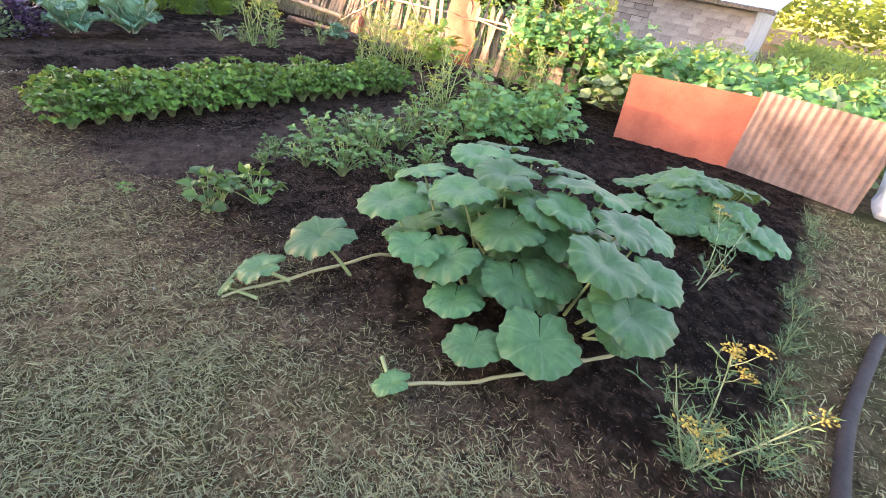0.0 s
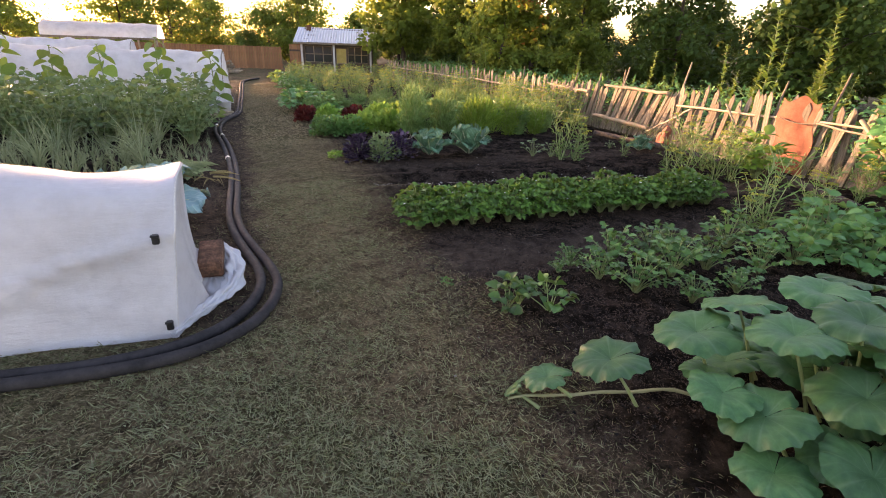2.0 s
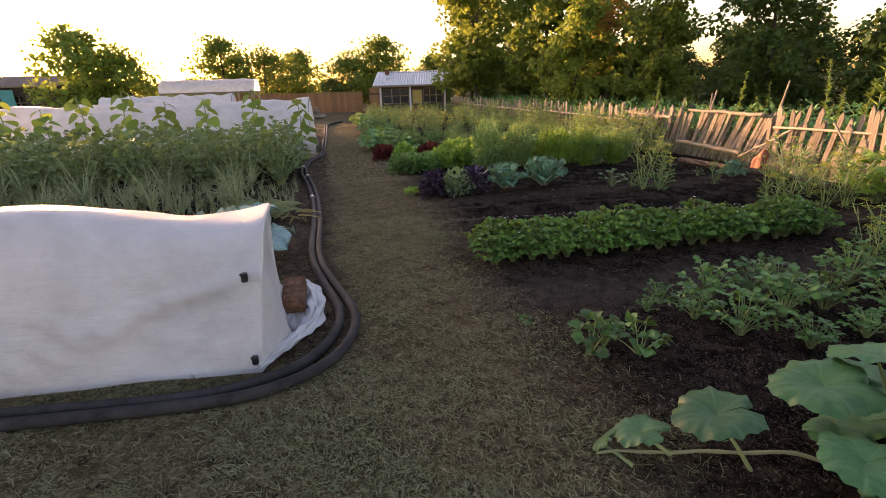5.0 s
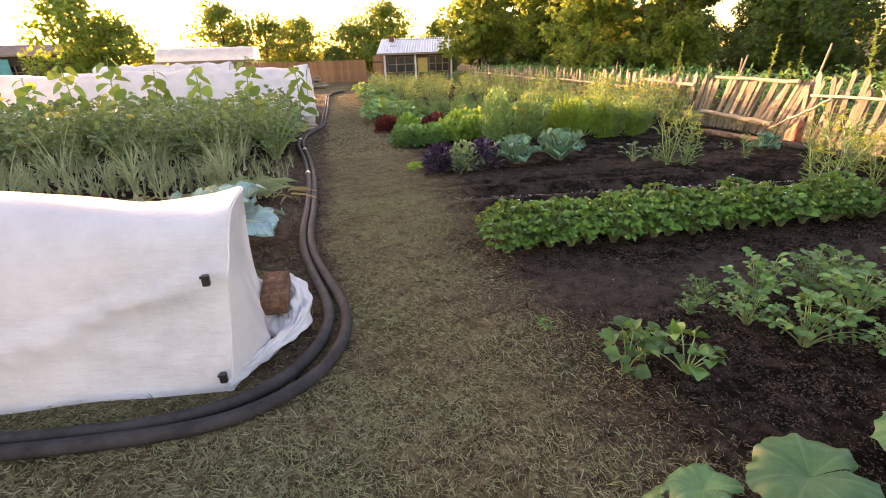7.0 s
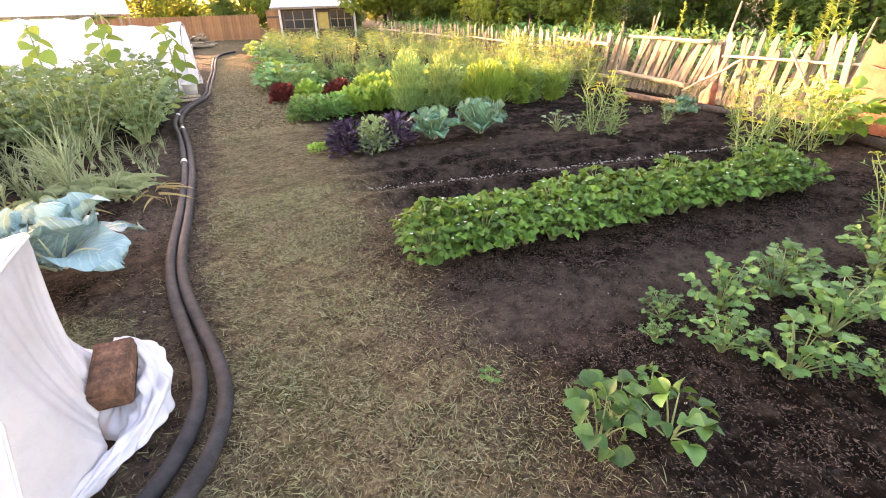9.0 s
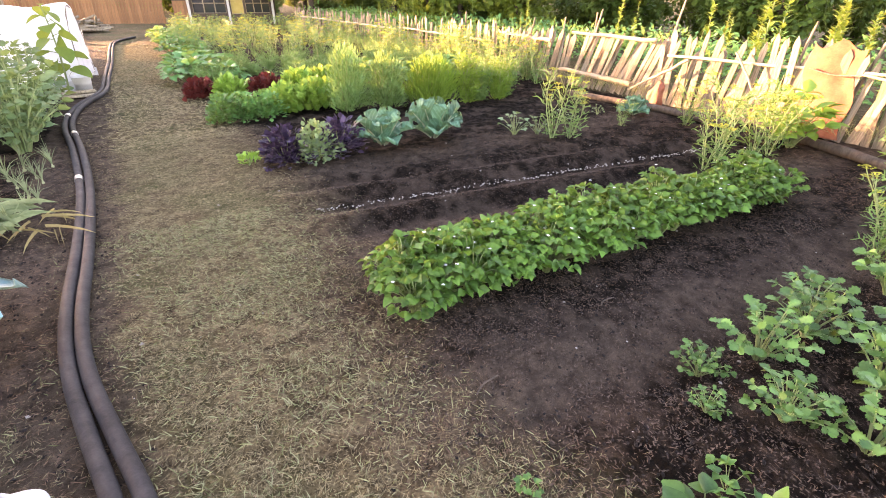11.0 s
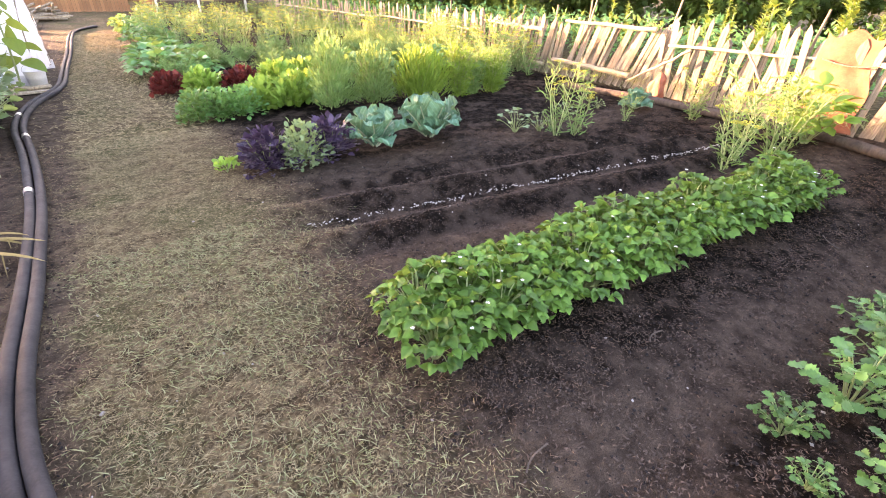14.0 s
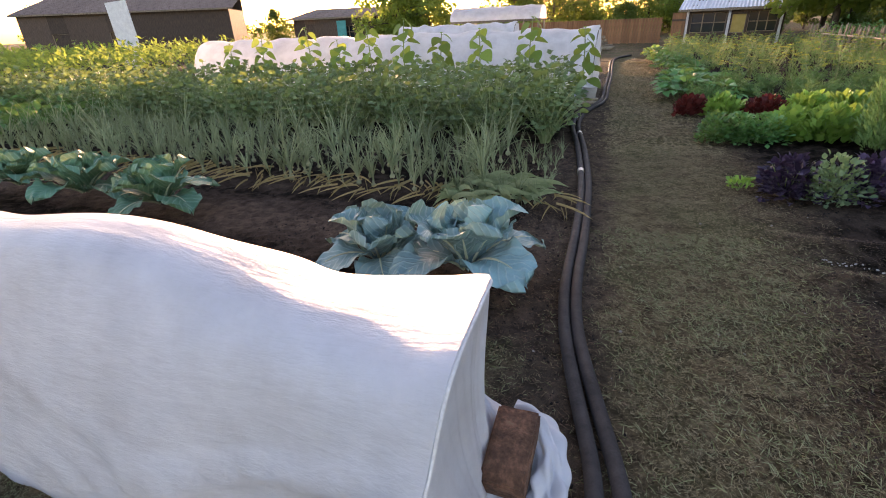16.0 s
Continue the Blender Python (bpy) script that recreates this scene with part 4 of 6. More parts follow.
def feather_plant(name, label, category, group, h, r, stems, threads, m_leaf, umbels=0, m_stem=None, usize=0.07, bare=0.0, m_head=None, florets=22, thread=1.0):
    """A branching stalk with thread leaves, and flat flower heads on spokes."""
    m_stem = m_stem or M_STEM
    root = thing(name, label, category, group)
    st, lf, um, sp = Geo(), Geo(), Geo(), Geo()
    P, D, S = [], [], []
    heads = []
    for i in range(stems):
        a = i * 2.4 + rnd(-0.4, 0.4)
        lean = r * rnd(0.35, 1.0)
        t = np.linspace(0, 1, 7)
        hh = h * rnd(0.55, 1.08)
        bow = 0.10 * h * np.sin(np.pi * t) * rnd(-1, 1)
        pts = np.stack([lean * t ** 1.2 * math.cos(a) - bow * math.sin(a) + 0.02 * np.cos(a), lean * t ** 1.2 * math.sin(a) + bow * math.cos(a) + 0.02 * np.sin(a), hh * (t - 0.12 * t ** 3)], -1)
        st.tube(pts, np.linspace(0.007, 0.0025, 7) * (0.4 + 0.6 * h), 5, False)
        heads.append(pts[-1])
        for q in range(3):
            f = rnd(0.45, 0.85)
            o = np.array([np.interp(f, t, pts[:, c]) for c in range(3)])
            b = rnd(0, 6.28)
            tip = o + np.array([0.12 * math.cos(b), 0.12 * math.sin(b), 0.2]) * h * rnd(0.6, 1.1)
            st.tube(np.stack([o, (o + tip) / 2 + [0, 0, -0.01], tip]), [0.005 * h, 0.004 * h, 0.003 * h], 4, False)
            heads.append(tip)
        f = bare + (1 - bare) * rnd(0.0, 0.9, threads)
        o = np.stack([np.interp(f, t, pts[:, c]) for c in range(3)], -1)
        P.append(o + RNG.normal(0, 0.03, (threads, 3)))
        b = rnd(0, 6.28, threads)
        D.append(np.stack([np.cos(b), np.sin(b), rnd(0.1, 1.1, threads)], -1))
        S.append(rnd(0.06, 0.15, threads) * (0.35 + 0.65 * h))
    P, D, S = np.concatenate(P), np.concatenate(D), np.concatenate(S)
    lf.batch(BIT, P, basis(D, RNG.normal(0, 1, D.shape)), np.stack([S * 0.15 * thread, S, S], -1))
    tips = P + unit(D) * S[:, None] * 0.7
    for q in range(2):
        D2 = D + RNG.normal(0, 0.6, D.shape)
        lf.batch(BIT, tips, basis(D2, RNG.normal(0, 1, D.shape)), np.stack([S * 0.11 * thread, S * 0.6, S], -1))
    tagged(part("stalk", st, m_stem, root), kind="stuff")
    tagged(part("thread_foliage", lf, m_leaf, root), kind="stuff")
    for c in heads[:umbels]:
        n, ug = florets, Geo()
        rr, a = usize * np.sqrt(rnd(0.05, 1, n)), rnd(0, 6.28, n)
        top = c + np.stack([rr * np.cos(a), rr * np.sin(a), 0.45 * usize - 0.25 * rr ** 2 / usize], -1)
        w = np.full(n, usize * 0.30) * rnd(0.6, 1.3, n)
        ug.batch(CRUMB, top, rand_turns(n), np.stack([w, w, w * 0.5], -1))
        rays = top - c
        ug.batch(BIT, np.tile(c, (n, 1)), basis(rays, RNG.normal(0, 1, (n, 3))), np.stack([np.full(n, 0.002), np.linalg.norm(rays, axis=1), np.full(n, 0.002)], -1))
        part("flower_head", ug, m_head or M_UMBEL, root, "yellow flat flower head")
    return root


# tall coriander and fresh dill along the herb bed
for x, y, r, h in ((2.92, 8.95, 0.27, 0.96), (3.12, 9.2, 0.27, 0.9), (3.55, 8.95, 0.27, 0.80), (3.75, 9.15, 0.27, 0.76)):
    set_at(bush("coriander_plant", "tall pale green feathery coriander clump", "herb", "herb row", M_CORIANDER, 1500, r, h, 0.085, 0.7, NARROW, 0.8, 12), x, y, rnd(0, 360))
for x, y, r, h in ((4.25, 8.85, 0.34, 0.66), (4.52, 9.0, 0.32, 0.62)):
    set_at(bush("fennel_plant", "bright yellow-green fennel clump", "herb", "herb row", M_FENNEL, 1300, r, h, 0.15, 0.35, NARROW, 1.2, 12), x, y, rnd(0, 360))
for x, y, h, m in ((4.95, 8.75, 0.84, M_FENNEL), (5.25, 8.8, 0.80, M_DILL), (5.55, 8.7, 0.74, M_FENNEL), (5.8, 8.85, 0.7, M_DILL)):
    set_at(feather_plant("fennel_plant", "loose yellow-green fennel stalks", "herb", "herb row", h, 0.22, 20, 50, m), x, y, rnd(0, 360))

# dill in flower
protos = [feather_plant("dill_plant", "tall dill plant with yellow flower heads", "dill plant", "dill in flower", rnd(0.85, 1.1), 0.34, 5, 22, M_DILL, 9, None, 0.062) for _ in range(4)]
spots = [spot(x, y, 0, rnd(0, 360), s) for x, y, s in ((5.10, 4.68, 0.8), (5.45, 4.75, 0.9), (5.9, 4.62, 0.95), (6.2, 4.6, 1.0), (6.35, 5.2, 0.95), (4.57, 6.36, 0.95), (4.78, 6.26, 0.9), (5.86, 6.36, 0.45), (4.30, 2.95, 0.85), (4.75, 3.05, 0.95), (6.6, 5.9, 0.9), (5.1, 2.9, 0.8), (6.75, 3.3, 1.0), (6.3, 2.6, 0.9))]
for _ in range(95):
    y = rnd(14.0, 27.0)
    spots.append(spot(rnd(1.5 + 0.06 * (y - 14), 7.3), y, 0, rnd(0, 360), rnd(0.75, 1.1)))
for _ in range(34):
    spots.append(spot(rnd(6.3, 7.45), rnd(9.4, 16), 0, rnd(0, 360), rnd(0.85, 1.15)))
scatter_copies(protos, spots)
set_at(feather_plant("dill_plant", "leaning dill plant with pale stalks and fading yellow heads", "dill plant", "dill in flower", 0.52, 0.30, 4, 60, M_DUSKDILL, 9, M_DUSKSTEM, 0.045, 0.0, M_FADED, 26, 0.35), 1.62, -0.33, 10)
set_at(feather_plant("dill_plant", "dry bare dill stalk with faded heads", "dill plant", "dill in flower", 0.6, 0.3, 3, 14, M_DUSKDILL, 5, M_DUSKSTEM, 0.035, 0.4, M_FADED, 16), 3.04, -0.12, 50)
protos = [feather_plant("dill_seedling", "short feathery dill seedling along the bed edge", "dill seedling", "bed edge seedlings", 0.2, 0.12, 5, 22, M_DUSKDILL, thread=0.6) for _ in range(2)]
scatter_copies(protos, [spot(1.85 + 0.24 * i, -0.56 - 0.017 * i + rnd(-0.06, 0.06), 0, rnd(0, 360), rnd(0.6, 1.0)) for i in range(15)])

# carrot and beet rows
protos = [feather_plant("carrot_plant", "feathery carrot tops in a long row", "carrot plant", "carrot rows", 0.34, 0.24, 9, 60, M_DILL) for _ in range(3)]
scatter_copies(protos, [spot(rnd(1.35, 7.2), y + rnd(-0.15, 0.15), 0, rnd(0, 360), rnd(0.9, 1.25)) for y in (12.2, 12.8, 13.5, 14.2) for _ in range(13)])
protos = []
for k in range(2):
    s, l = compound_plant(22, 0.26, 0.30, 1, 0.15, 0.7, OVAL, 0.6)
    protos.append(plant("beet_plant", "leafy beet plant in the vegetable rows", "beet plant", "beet rows", s, l, M_STEM, M_PARSLEY))
scatter_copies(protos, [spot(rnd(1.25, 2.2), rnd(12, 24), 0, rnd(0, 360), rnd(0.9, 1.3)) for _ in range(26)] + [spot(rnd(3.4, 7), rnd(10.4, 11.6), 0, rnd(0, 360), rnd(0.9, 1.2)) for _ in range(26)])

# sunny pepper plant and small weeds at the right end of the beds
s, l = compound_plant(26, 0.32, 0.62, 2, 0.17, 0.85, OVAL, 0.35, 0.03, 0.5, 0.3)
set_at(plant("sunflower_seedling", "yellow-green broad-leaved plant by the rusty panel", "plant", "", s, l, M_STEM, M_LETTUCE), 6.72, 4.62)
protos = []
for k in range(2):
    s, l = compound_plant(14, 0.22, 0.3, 1, 0.06, 0.9, OVAL, 0.5)
    protos.append(plant("weed", "small grey-green weed on bare soil", "weed", "weeds in the beds", s, l, M_STEM, M_MINT))
scatter_copies(protos, [spot(x, y, 0, rnd(0, 360), s) for x, y, s in ((4.3, 6.75, 0.9), (4.55, 6.6, 0.7), (5.3, 6.9, 0.7), (6.1, 7.0, 0.6), (6.2, 3.3, 0.7), (5.6, 3.1, 0.6), (6.9, 6.9, 0.7))])

# ---- onions and potatoes ----
protos = []
for k in range(5):
    st, lf = Geo(), Geo()
    n = 13
    a = rnd(0, 6.28, n)
    for i in range(n):
        t = np.linspace(0, 1, 6)
        ln, out = rnd(0.34, 0.62), rnd(0.04, 0.26)
        flop = rnd(0, 0.1) if rnd(0, 1) > 0.5 else rnd(0.15, 0.45)
        pts = np.stack([out * (1 + flop) * t ** 1.6 * np.cos(a[i]), out * (1 + flop) * t ** 1.6 * np.sin(a[i]), 0.05 + ln * (t - flop * 1.6 * t ** 2)], -1)
        lf.tube(pts, [0.0055, 0.0062, 0.0055, 0.0042, 0.0028, 0.001], 5, False)
    st.batch(LUMP, np.array([[0, 0, 0.025]]), np.eye(3)[None], np.array([[0.06, 0.06, 0.06]]))
    st.tube([[0, 0, 0.04], [0, 0, 0.1]], [0.013, 0.011], 6, False)
    protos.append(plant("onion_plant", "onion plant with hollow grey-green leaves", "onion plant", "onion bed", st, lf, M_PALESTEM, M_ONION))
spots = []
for j in range(7):
    for i in range(40):
        x = -0.62 - i * 0.22 + rnd(-0.07, 0.07)
        spots.append(spot(x, 6.45 + j * 0.27 - 0.09 * x + rnd(-0.07, 0.07), 0, rnd(0, 360), rnd(0.85, 1.2) * (0.72 if x > -1.1 else 1)))
scatter_copies(protos, spots)
g = Geo()
n = 260
P = np.stack([rnd(-9, -0.35, n), np.zeros(n), rnd(0.02, 0.07, n)], -1)
P[:, 1] = 6.36 - 0.09 * P[:, 0] + rnd(-0.15, 0.35, n)
s = rnd(0.25, 0.5, n)
a = rnd(-2.4, -0.6, n)
g.batch(STRAP, P, basis(np.stack([np.cos(a), np.sin(a), rnd(-0.05, 0.2, n)], -1), np.tile([0, 0, 1.0], (n, 1))), np.stack([np.full(n, 0.008), s, s * 0.3], -1))
solid("fallen_onion_leaves", g, M_STRAWY, "yellowed onion leaves fallen over bare soil", "dry leaves", kind="stuff")
g = Geo()
n = 130
P = np.stack([rnd(-1.6, -0.72, n), rnd(6.2, 6.9, n), rnd(0.02, 0.12, n)], -1)
a = rnd(-2.0, 0.5, n)
s = rnd(0.2, 0.36, n)
g.batch(STRAP, P, basis(np.stack([np.cos(a), np.sin(a), rnd(0.1, 0.7, n)], -1), np.tile([0, 0, 1.0], (n, 1))), np.stack([np.full(n, 0.007), s, s], -1))
solid("leaning_onion_leaves", g, M_ONION, "blue-green onion leaves flopped over at the bed end", "onion leaves", kind="stuff")
protos = []
for k in range(4):
    s, l = compound_plant(36, 0.40, 0.86, 3, 0.105, 0.95, LEAFLET, 0.35, 0.05, 0.6, 0.3, 0.35)
    protos.append(plant("potato_plant", "tall leafy potato plant with small white blossoms", "potato plant", "potato bed", s, l, M_STEM, M_POTATO, [("blossom", flowers(7, 0.3, 0.62, 0.86, 0.022), M_PETAL)]))
spots = []
for j in range(6):
    for i in range(24):
        x = -0.95 - i * 0.58 + rnd(-0.12, 0.12)
        spots.append(spot(x, 8.85 + j * 0.55 - 0.07 * x + rnd(-0.1, 0.1), 0, rnd(0, 360), rnd(0.85, 1.08)))
scatter_copies(protos, spots)


# ---- sunflowers ----
HEART = blade(6, [0.22, 0.50, 0.56, 0.52, 0.42, 0.26, 0.04], 0.25, 0.15)


def sunflower(h):
    root = thing("sunflower", "young sunflower with broad heart-shaped leaves, not yet in bloom", "sunflower", "sunflower row")
    t = np.linspace(0, 1, 8)
    pts = np.stack([0.05 * np.sin(3 * t), 0.04 * t, h * t], -1)
    part("stem", Geo().tube(pts, np.linspace(0.018, 0.009, 8), 7), M_STEM, root)
    n, lf = 15, Geo()
    f = np.linspace(0.3, 0.98, n)
    a = np.arange(n) * 2.4
    o = np.stack([np.interp(f, t, pts[:, c]) for c in range(3)], -1)
    d = np.stack([np.cos(a), np.sin(a), 0.35 + 0.0 * a], -1)
    p = o + d * np.linspace(0.14, 0.05, n)[:, None]
    for i in range(n):
        lf.tube(np.stack([o[i], p[i]]), [0.006, 0.004], 4, False)
    s = np.linspace(0.33, 0.24, n)
    d2 = d * [1, 1, 0] + np.stack([0 * f, 0 * f, rnd(-1.1, -0.1, n)], -1)
    lf.batch(HEART, p, basis(d2, np.tile([0, 0, 1.0], (n, 1)) + RNG.normal(0, 0.45, (n, 3))), np.stack([s * 0.95, s, s], -1))
    tagged(part("foliage", lf, M_SUNFLOWER, root), kind="stuff")
    bd = Geo()
    a = np.arange(12) * 0.5236
    bd.batch(NARROW, np.tile(pts[-1], (12, 1)), basis(np.stack([np.cos(a), np.sin(a), np.full(12, 0.8)], -1), np.tile([0, 0, 1.0], (12, 1))), np.full(12, 0.07))
    tagged(part("bud", bd, M_LETTUCE, root, "green closed flower bud"), kind="stuff")
    return root


protos = [sunflower(1.45), sunflower(1.62), sunflower(1.5)]
scatter_copies(protos, [spot(x, 12.55, 0, rnd(0, 360), s) for x, s in ((-0.62, .95), (-1.6, .98), (-2.7, .95), (-3.5, 1.0), (-4.3, 1.05), (-5.2, 1.1), (-5.9, .95), (-6.7, 1.0), (-7.9, 1.02), (-8.8, .95))])


# ---- film tunnels and greenhouse beyond the potatoes ----
def film_tunnel(label, end, heading, length, half, height, hoops, group, boards=True):
    root = thing("film_tunnel", label, "garden tunnel", group)
    a = radians(heading)
    ax, nx = np.array([math.cos(a), math.sin(a), 0]), np.array([-math.sin(a), math.cos(a), 0])
    end = np.asarray(end, float)
    u, v = np.linspace(0, length, 70), np.linspace(0, np.pi, 30)
    U, V = np.meshgrid(u, v, indexing="ij")
    sag = 0.05 * np.abs(np.sin(np.pi * U / (length / (hoops - 1)))) * np.sin(V)
    r = 1 - sag + 0.015 * np.sin(9 * U + 4 * V) * np.sin(V)
    z = height * r * np.sin(V) ** 0.75 + 0.08
    P = end + U[..., None] * ax + (-half * r * np.cos(V))[..., None] * nx + np.stack([0 * z, 0 * z, z], -1)
    part("film", Geo().grid(P), M_FILM, root, "white translucent film")
    for w, nm in ((0, "end_film"), (-1, "end_film")):
        arc = P[w]
        foot = np.stack([arc[:, 0], arc[:, 1], np.full(len(arc), 0.09)], -1)
        k = np.linspace(0, 1, 8)[:, None, None]
        sheet = arc[None] * (1 - k) + foot[None] * k + 0.02 * np.sin(14 * k + 5 * np.linspace(0, 6, len(arc))[None, :, None]) * ax
        part(nm, Geo().grid(sheet), M_FILM, root)
    for q in range(hoops):
        s = np.linspace(0, np.pi, 21)
        pts = end + ax * (q * length / (hoops - 1)) + (-half * 0.985 * np.cos(s))[:, None] * nx + np.stack([0 * s, 0 * s, height * 0.97 * np.sin(s) ** 0.75 + 0.07], -1)
        part("hoop", Geo().tube(pts, 0.014, 6), M_GREYWOOD, root)
    if boards:
        tn = np.column_stack([ax, nx, [0, 0, 1]])
        for sgn in (-1, 1):
            c = end + ax * length / 2 + nx * sgn * (half + 0.02) + [0, 0, 0.08]
            part("side_board", Geo().box(c, (length + 0.1, 0.04, 0.16), tn), M_PALEBOARD, root, "pale painted side board", False)
    return root


film_tunnel("long white film tunnel behind the sunflowers", (-0.35, 14.15, 0), 176.5, 11.0, 0.95, 1.32, 9, "film tunnels")
film_tunnel("low white film tunnel in the back garden", (-4.0, 25.2, 0), 177, 5.5, 0.8, 1.45, 6, "film tunnels")


def greenhouse():
    root = thing("greenhouse", "small greenhouse with a white film roof on grey posts", "greenhouse")
    x0, x1, y0, y1, h = -8.2, -3.6, 29.5, 32.0, 1.55
    for x in np.linspace(x0, x1, 5):
        for y in (y0, y1):
            part("post", Geo().box((x, y, h / 2), (0.09, 0.09, h)), M_GREYWOOD, root, "", False)
    for y in (y0, y1):
        part("beam", Geo().box(((x0 + x1) / 2, y, h), (x1 - x0 + 0.2, 0.1, 0.1)), M_GREYWOOD, root, "", False)
    u, v = np.linspace(x0 - 0.1, x1 + 0.1, 40), np.linspace(0, np.pi, 22)
    U, V = np.meshgrid(u, v, indexing="ij")
    P = np.stack([U, (y0 + y1) / 2 - 1.35 * np.cos(V), h + 0.05 + 0.7 * np.sin(V) ** 0.8 - 0.05 * np.abs(np.sin(3 * U)) * np.sin(V)], -1)
    part("film_roof", Geo().grid(P), M_FILM, root, "white film roof")
    part("low_wall", Geo().box(((x0 + x1) / 2, y0 - 0.06, 0.35), (x1 - x0, 0.05, 0.7)), M_GREYWOOD, root, "", False)


greenhouse()
b = thing("board_stack", "grey boards lying at the end of the film tunnel", "boards")
for i, (y, z, t) in enumerate(((12.35, 0.03, 4), (12.6, 0.03, -3), (12.48, 0.075, 8))):
    part("board", Geo().box((-0.55, y, z), (0.62, 0.14, 0.035), np.array(pose(0, 0, 0, 0, 0, t).to_3x3())), M_GREYWOOD, b, "", False)
bucket = Geo()
prof = [(0.11, 0.0), (0.13, 0.12), (0.15, 0.26), (0.158, 0.265), (0.145, 0.25), (0.12, 0.02), (0.0, 0.02)]
bucket.grid(np.array([[(r * math.cos(q), r * math.sin(q), z) for q in np.linspace(0, 6.2832, 22)] for r, z in prof]))
bk = thing("bucket", "small pale bucket standing by the tunnel end", "bucket", "", "", (-0.42, 12.95, 0))
part("body", bucket, M_PALEBOARD, bk)
q = np.linspace(0, np.pi, 12)
part("handle", Geo().tube(np.stack([0.155 * np.cos(q), 0.05 * np.sin(q), 0.25 + 0.12 * np.sin(q)], -1), 0.004, 5), M_STEELBAND, bk)

# ---- plank fence, shed and wood pile at the far end ----
f = thing("plank_fence", "brown vertical plank fence at the end of the garden", "fence")
a0, a1 = np.array([-14.0, 40.0]), np.array([2.75, 34.2])
way = (a1 - a0) / np.linalg.norm(a1 - a0)
tn = np.array([[way[0], -way[1], 0], [way[1], way[0], 0], [0, 0, 1]])
count = 112
planks = [Geo().box((0, 0, 0), (0.145, 0.025, 1.32 + d), None, 0.004).mesh("plank", M_BROWNPLANK) for d in (0.0, 0.02, -0.02)]
for i in range(count):
    p = a0 + way * (i + 0.5) * 0.158
    o = part("plank", planks[i % 3], None, f)
    o.matrix_basis = Matrix.Translation((p[0], p[1], 0.70)) @ Matrix(tn.tolist()).to_4x4()
for z in (0.3, 1.1):
    c = (a0 + a1) / 2
    part("rail", Geo().box((c[0] + 0.04 * way[1], c[1] + 0.04, z), (17.8, 0.05, 0.09), tn), M_BROWNPLANK, f, "", False)


def corrugated(w, d, waves, amp, n=6):
    """A corrugated sheet: w across the waves, d along them."""
    xs, ys = np.linspace(0, w, waves * n + 1), np.linspace(0, d, 8)
    Xc, Yc = np.meshgrid(xs, ys, indexing="ij")
    Zc = amp * np.sin(2 * np.pi * waves * Xc / w)
    top = np.stack([Xc, Yc, Zc + 0.006], -1)
    return Geo().grid(top).grid(top[::-1] - [0, 0, 0.006])


BLOCK = Geo().box((0, 0, 0), (0.405, 0.03, 0.185), None, 0.01).mesh("block", M_BLOCK)


